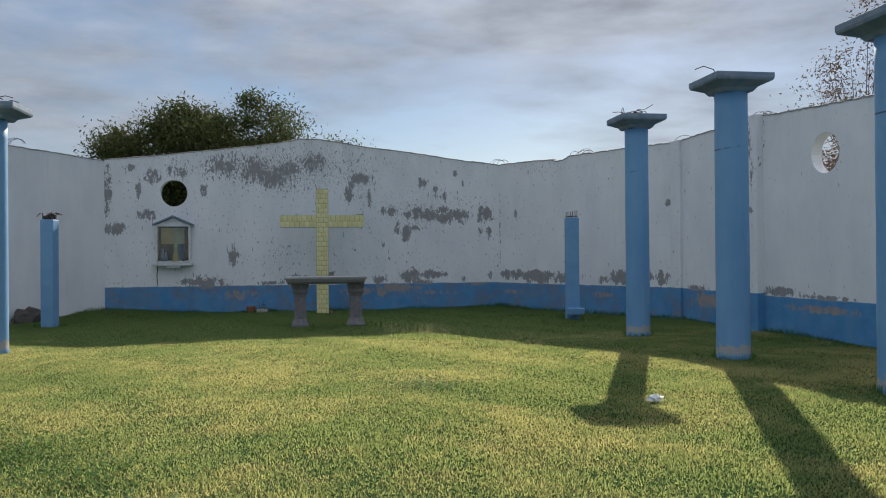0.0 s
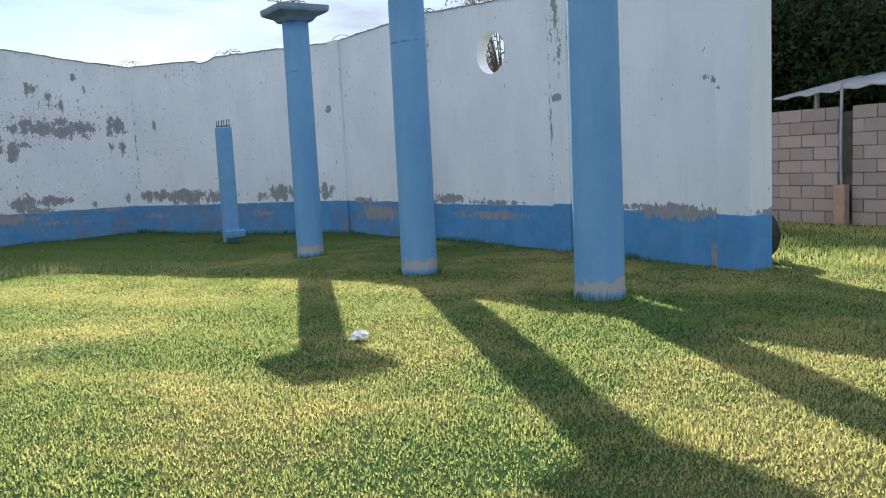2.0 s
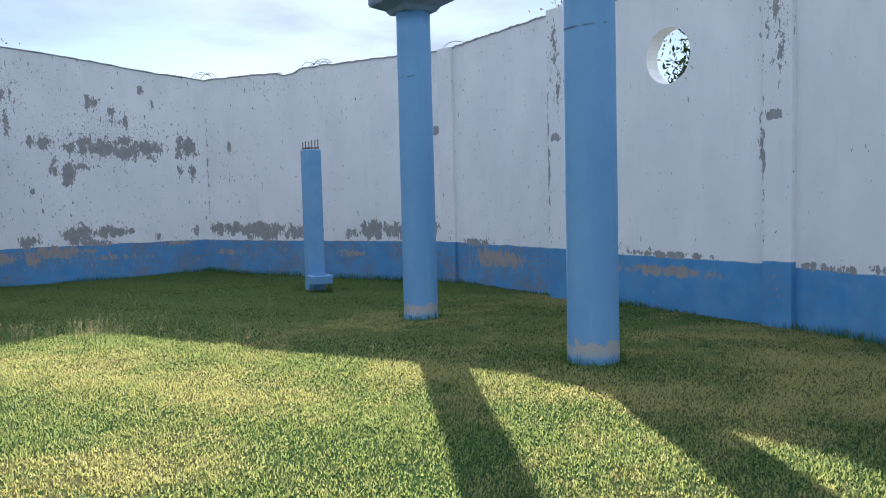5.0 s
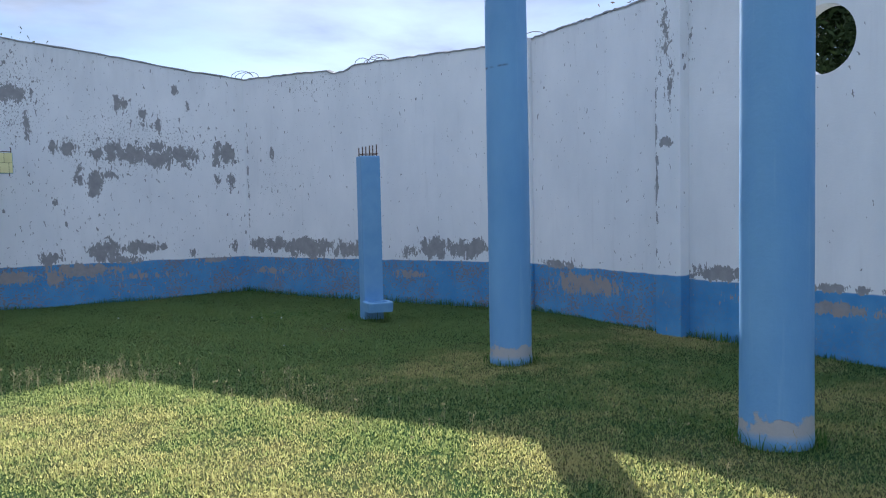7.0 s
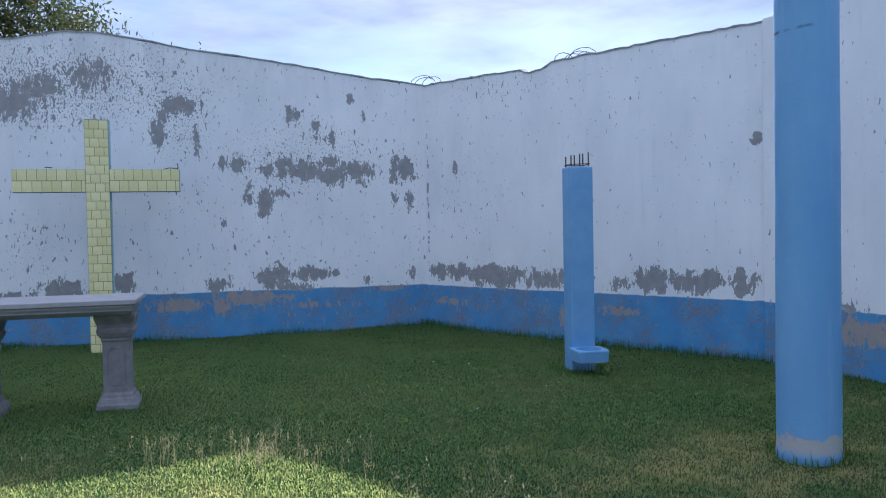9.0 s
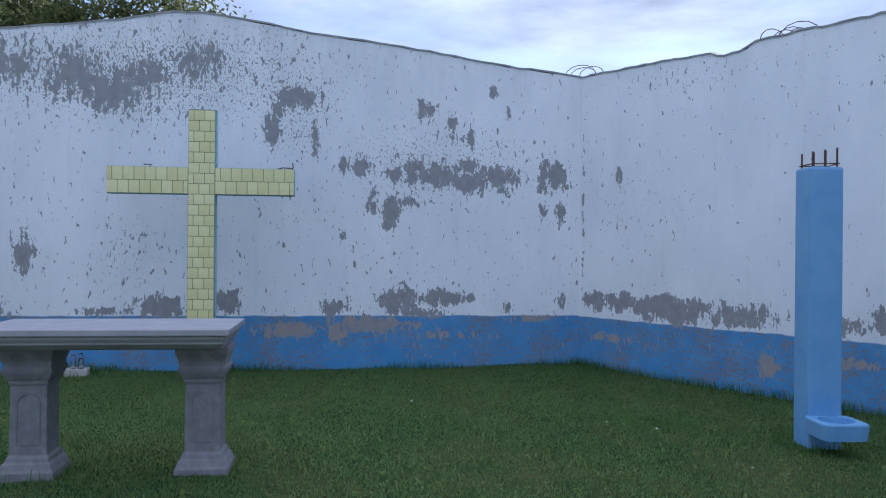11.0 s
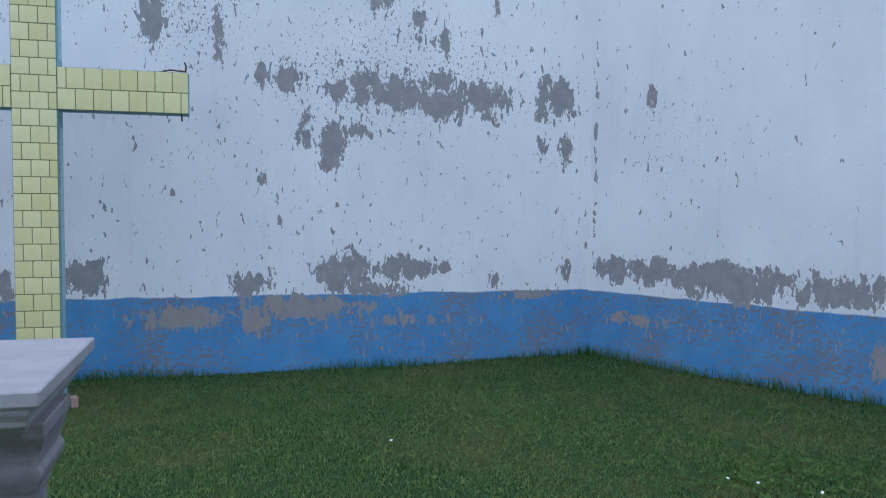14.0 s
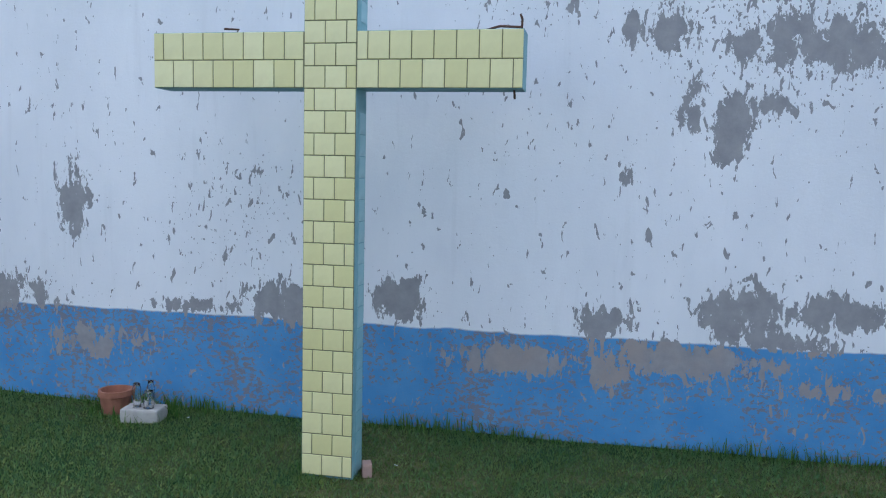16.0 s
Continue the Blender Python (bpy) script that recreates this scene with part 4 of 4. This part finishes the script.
def shed_and_house():
    ob = thing("shed_roof", pose(13.6, -11.5, 0), "lean-to roof of galvanised sheet on thin posts", "shed")
    bm = bmesh.new()
    rows = []
    for i in range(49):
        y = -3.0 + 5.0 * i / 48
        dz = 0.02 * math.cos(i * math.pi / 2)
        rows.append([bm.verts.new((x, y, 2.12 + 0.16 * (x + 0.9) + dz - 0.05 * y)) for x in (-0.9, 0.4, 1.8)])
    for a, b in zip(rows, rows[1:]):
        for k in range(2):
            bm.faces.new((a[k], b[k], b[k + 1], a[k + 1]))
    ext = bmesh.ops.extrude_face_region(bm, geom=bm.faces[:])
    bmesh.ops.translate(bm, verts=[v for v in ext["geom"] if isinstance(v, bmesh.types.BMVert)], vec=(0, 0, 0.02))
    part("sheet", bm, m_tin, ob)
    for x, y in ((-0.6, 1.4), (1.5, 0.9), (-0.6, -2.2), (1.5, -2.2)):
        part("post", tube([(x, y, -0.1), (x, y, 2.1 + 0.16 * (x + 0.9) - 0.05 * y)], 0.045, 8), m_tin, ob)
    hs = thing("house", pose(31, -4.9, 0, 0, 0, 20), "distant pink house with rounded corrugated roof", "house")
    part("house_wall", boxed(-4, -5, -0.1, 4, 5, 4.7, 0.02), m_house, hs)
    bm = bmesh.new()
    rows = []
    for i in range(81):
        y = -5.3 + 10.6 * i / 80
        dz = 0.03 * math.cos(i * math.pi / 2)
        rows.append([bm.verts.new((4.3 * math.cos(a), y, 4.7 + 1.9 * math.sin(a) + dz)) for a in [math.pi * k / 12 for k in range(13)]])
    for a, b in zip(rows, rows[1:]):
        for k in range(12):
            bm.faces.new((a[k], b[k], b[k + 1], a[k + 1]))
    part("roof", bm, m_tin, hs, "arched corrugated sheet roof")


shed_and_house()


def block_wall():
    """A wall of laid concrete blocks, with a broken joint round a drain post."""
    ob = part("wall_blocks", box(boxed(0.03, -18.0, -0.1, 0.15, -11.26, 1.80), 0.03, -10.98, -0.1, 0.15, -3.0, 1.80), m_block_mortar)
    ob.location = (12.1, 0, 0)
    tagged(ob, "boundary wall of pinkish concrete blocks", "wall", kind="structure")
    # Dark sheet added across the gap, its colour standing for the shade inside.
    part("gap_shade", boxed(0.08, -11.26, -0.1, 0.14, -10.98, 1.72), m_dark, ob, "dark sheet painted as the shade between two lengths of wall")
    rnd = random.Random(2)
    meshes = []
    for _ in range(5):
        bm = boxed(0.0, -0.195, -0.094, 0.06, 0.195, 0.094, 0.006)
        for v in bm.verts:
            v.co += Vector((rnd.uniform(-0.004, 0.004), rnd.uniform(-0.003, 0.003), rnd.uniform(-0.003, 0.003)))
        me = bpy.data.meshes.new("block")
        bm.to_mesh(me)
        bm.free()
        me.materials.append(m_block)
        meshes.append(me)
    for row in range(9):
        for i in range(16):
            y = -14.2 + 0.4 * i + (0.2 if row % 2 else 0)
            spans = [(y - 0.195, y + 0.195)]
            if spans[0][0] < -11.01 and spans[0][1] > -11.23:
                spans = [(spans[0][0], -11.23), (-11.01, spans[0][1])]
            for y0, y1 in spans:
                if y1 - y0 < 0.05:
                    continue
                b = new("block", meshes[rnd.randrange(5)])
                b.parent = ob
                b.location = (-0.012 + rnd.uniform(-0.004, 0.004), (y0 + y1) / 2, 0.1 + 0.2 * row)
                b.scale.y = (y1 - y0) / 0.39
    post = thing("drain_post", pose(11.98, -11.12, 0), "short pink concrete post holding a thin pipe", "post")
    part("stub", boxed(-0.07, -0.09, -0.05, 0.07, 0.09, 0.62, 0.012), m_stub, post)
    part("pipe", tube([(0, 0, 0.6), (0.0, 0.01, 1.2), (0, 0.0, 2.15)], 0.022, 8), m_tin, post, "thin grey pipe")


block_wall()


# ---- grass ----
def inside(x, y):
    right = np.interp(-y, (0, 4.3, 6.95, 9.95, 12.7), (4.33, 7.0, 7.2, 7.45, 7.3))
    left = 2 * MID - right
    left = np.where(y > -4.3, np.interp(-y, (0, 4.3), (-4.96, -7.62)), left)
    return (y < -0.02) & (x < right - 0.02) & (x > left + 0.02)


def blades(name, x, y, length, width, lean, seed, material, label):
    rng = np.random.default_rng(seed)
    n = len(x)
    z = ground_z(x, y) - 0.005
    yaw = rng.uniform(0, 2 * np.pi, n)
    out = rng.uniform(0.15, 1.0, n) * lean
    d = np.stack((np.cos(yaw), np.sin(yaw)), 1)
    side = np.stack((-d[:, 1], d[:, 0]), 1) * (width / 2)[:, None]
    base = np.stack((x, y), 1)
    mid = base + d * (length * out * 0.35)[:, None]
    tip = base + d * (length * out)[:, None]
    up = length * np.sqrt(np.clip(1 - (out * 0.8) ** 2, 0.05, 1))
    pts = np.empty((n, 5, 3))
    pts[:, 0, :2], pts[:, 0, 2] = base - side, z
    pts[:, 1, :2], pts[:, 1, 2] = base + side, z
    pts[:, 2, :2], pts[:, 2, 2] = mid + side * 0.8, z + up * 0.62
    pts[:, 3, :2], pts[:, 3, 2] = mid - side * 0.8, z + up * 0.62
    pts[:, 4, :2], pts[:, 4, 2] = tip, z + up
    i = np.arange(n)[:, None] * 5
    tris = np.concatenate((i + np.array([[0, 1, 2]]), i + np.array([[0, 2, 3]]), i + np.array([[3, 2, 4]])))
    ob = new(name, mesh_of(name, pts.reshape(-1, 3), tris, material))
    return tagged(ob, label, "grass", kind="stuff")


def lawn():
    rng = np.random.default_rng(21)
    def keep(x, y):
        return (inside(x, y) | (y < -12.9)) & (x > -0.62 * (y + 20.5) - 0.6)

    n = 330000
    x, y = rng.uniform(-8, 9.5, n), rng.uniform(-17.5, 0, n)
    k = keep(x, y)
    x, y = x[k], y[k]
    length = rng.uniform(0.015, 0.036, len(x))
    m = 17000
    cx, cy, cn = rng.uniform(-8, 9.5, m), rng.uniform(-17.5, 0, m), 26
    grown = 1 + 0.3 * np.sin(cx * 1.9 + 1.3 * np.sin(cy * 1.1)) * np.sin(cy * 2.3 + 0.8 * np.sin(cx * 2.7)) + 0.2 * np.sin(cx * 6.1 + cy * 4.3) * np.sin(cy * 7.7 - cx * 3.1)
    ch = rng.uniform(0.018, 0.046, m) * grown
    tx = np.repeat(cx, cn) + rng.normal(0, 0.05, m * cn)
    ty = np.repeat(cy, cn) + rng.normal(0, 0.05, m * cn)
    tl = np.repeat(ch, cn) * rng.uniform(0.5, 1.0, m * cn)
    k = keep(tx, ty)
    x, y, length = np.concatenate((x, tx[k])), np.concatenate((y, ty[k])), np.concatenate((length, tl[k]))
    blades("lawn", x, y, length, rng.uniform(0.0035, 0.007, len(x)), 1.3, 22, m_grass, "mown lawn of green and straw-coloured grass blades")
    n = 1300000
    x, y = rng.uniform(-8, 9.5, n), rng.uniform(-17.5, 0, n)
    k = keep(x, y)
    x, y = x[k], y[k]
    n = len(x)
    z, a, h = ground_z(x, y) - 0.004, rng.uniform(0, 2 * np.pi, n), rng.uniform(0.014, 0.03, n)
    w, lean = rng.uniform(0.004, 0.007, n), rng.uniform(0.2, 1.3, n) * h
    pts = np.stack((np.stack((x - w * np.sin(a), y + w * np.cos(a), z), 1), np.stack((x + w * np.sin(a), y - w * np.cos(a), z), 1), np.stack((x + lean * np.cos(a), y + lean * np.sin(a), z + h), 1)), 1).reshape(-1, 3)
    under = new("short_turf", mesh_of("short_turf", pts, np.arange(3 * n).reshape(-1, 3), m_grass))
    tagged(under, "dense short turf under the longer blades", "grass", kind="stuff")
    n = 26000
    x, y = rng.uniform(7.9, 12.0, n), rng.uniform(-15.5, -7.0, n)
    blades("rough_grass", x, y, rng.uniform(0.04, 0.1, n), rng.uniform(0.008, 0.014, n), 0.8, 23, m_grass, "rough green grass before the block wall")
    # longer grass along wall feet and round the columns
    ex, ey = [], []
    for p, q in ((LEFT, CORNER), (CORNER, PIER_A), (PIER_A, PIER_B), (PIER_B, PIER_C), (PIER_C, WALL_END), (flip(PIER_A), LEFT)):
        m = int(math.hypot(q[0] - p[0], q[1] - p[1]) * 260)
        t, off = rng.uniform(0, 1, m), np.abs(rng.normal(0, 0.05, m)) + 0.015
        dx, dy = (q[0] - p[0]), (q[1] - p[1])
        l = math.hypot(dx, dy)
        ex.append(p[0] + dx * t + dy / l * off)
        ey.append(p[1] + dy * t - dx / l * off)
    for cx, cy, r, m in ((4.95, -7.27, 0.2, 160), (5.04, -10.08, 0.22, 160), (5.27, -12.75, 0.24, 200), (4.88, -4.0, 0.22, 120), (0.0, -0.85, 0.15, 60), (-1.66, -0.2, 0.13, 120), (-1.4, -0.3, 0.17, 70), (-1.2, -0.12, 0.1, 60), (-1.9, -0.12, 0.12, 60),
                         (0.58, -4.22, 0.22, 60), (-0.46, -4.22, 0.22, 60), (-5.18, -3.1, 0.25, 160), (7.5, -12.95, 0.2, 160)):
        a, k = rng.uniform(0, 6.283, m), rng.uniform(1.0, 1.25, m)
        ex.append(cx + r * k * np.cos(a))
        ey.append(cy + r * k * np.sin(a))
    x, y = np.concatenate(ex), np.concatenate(ey)
    blades("edge_grass", x, y, rng.uniform(0.02, 0.10, len(x)) * (1 + 0.5 * np.sin(x * 3.3 + y * 2.1)), rng.uniform(0.004, 0.008, len(x)), 0.8, 24, m_tall, "longer uncut grass along walls and columns")
    # seed heads left standing across the lawn
    px, py = [], []
    for cx, cy, sx, sy, m in ((1.75, -6.2, 0.14, 0.15, 70), (1.15, -6.1, 0.12, 0.1, 26), (0.7, -5.95, 0.7, 0.18, 30), (2.15, -6.6, 0.3, 0.2, 30), (3.0, -7.7, 0.35, 0.35, 30), (-1.0, -5.8, 1.2, 0.3, 24), (2.6, -7.1, 0.5, 0.4, 26), (3.4, -8.6, 0.4, 0.5, 22), (4.4, -10.5, 0.5, 0.5, 16), (-3.2, -5.3, 1.0, 0.5, 50), (5.2, -13.2, 0.5, 0.3, 8)):
        px.append(rng.normal(cx, sx, m))
        py.append(rng.normal(cy, sy, m))
    x, y = np.concatenate(px), np.concatenate(py)
    n = len(x)
    h = rng.uniform(0.07, 0.21, n)
    blades("seed_stalks", x, y, h, np.full(n, 0.0028), 0.5, 25, m_straw, "thin dry grass stalks standing over the lawn")
    rep = 12
    hx, hy, hz = np.repeat(x, rep), np.repeat(y, rep), np.repeat(h, rep)
    k = len(hx)
    c = np.stack((hx + rng.normal(0, 0.011, k), hy + rng.normal(0, 0.011, k), hz * rng.uniform(0.55, 1.05, k)), 1)
    d = rng.normal(size=(k, 3)) * np.array((0.004, 0.004, 0.008))
    e = rng.normal(size=(k, 3)) * 0.003
    pts = np.stack((c - d, c + e, c + d), 1).reshape(-1, 3)
    ob = new("seed_heads", mesh_of("seed_heads", pts, np.arange(3 * k).reshape(-1, 3), m_straw))
    tagged(ob, "feathery dry seed heads on grass stalks", "grass", kind="stuff")


lawn()


def weed_patches():
    rng = np.random.default_rng(41)
    for x, y, sx, sy, m in ((-1.25, -15.3, 0.35, 0.2, 900), (-2.1, -13.6, 0.3, 0.25, 600), (-1.5, -14.4, 0.25, 0.2, 400), (-3.3, -13.2, 0.4, 0.3, 500), (0.9, -11.5, 0.3, 0.25, 500), (4.0, -3.2, 0.3, 0.2, 400)):
        c = np.stack((rng.normal(x, sx, m), rng.normal(y, sy, m), rng.uniform(0.02, 0.06, m)), 1)
        a = rng.uniform(0, 6.283, m)
        u = np.stack((np.cos(a), np.sin(a), rng.normal(0, 0.25, m)), 1) * rng.uniform(0.010, 0.02, (m, 1))
        v = np.stack((-np.sin(a), np.cos(a), rng.normal(0, 0.25, m)), 1) * rng.uniform(0.007, 0.013, (m, 1))
        pts = np.stack((c - u, c - v, c + u, c + v), 1).reshape(-1, 3)
        i = np.arange(m)[:, None] * 4
        ob = new("weed_patch", mesh_of("weed_patch", pts, np.concatenate((i + np.array([[0, 1, 2]]), i + np.array([[0, 2, 3]]))), m_tall))
        tagged(ob, "low patch of dark broad-leaved weeds in the lawn", "weeds", kind="stuff")


weed_patches()
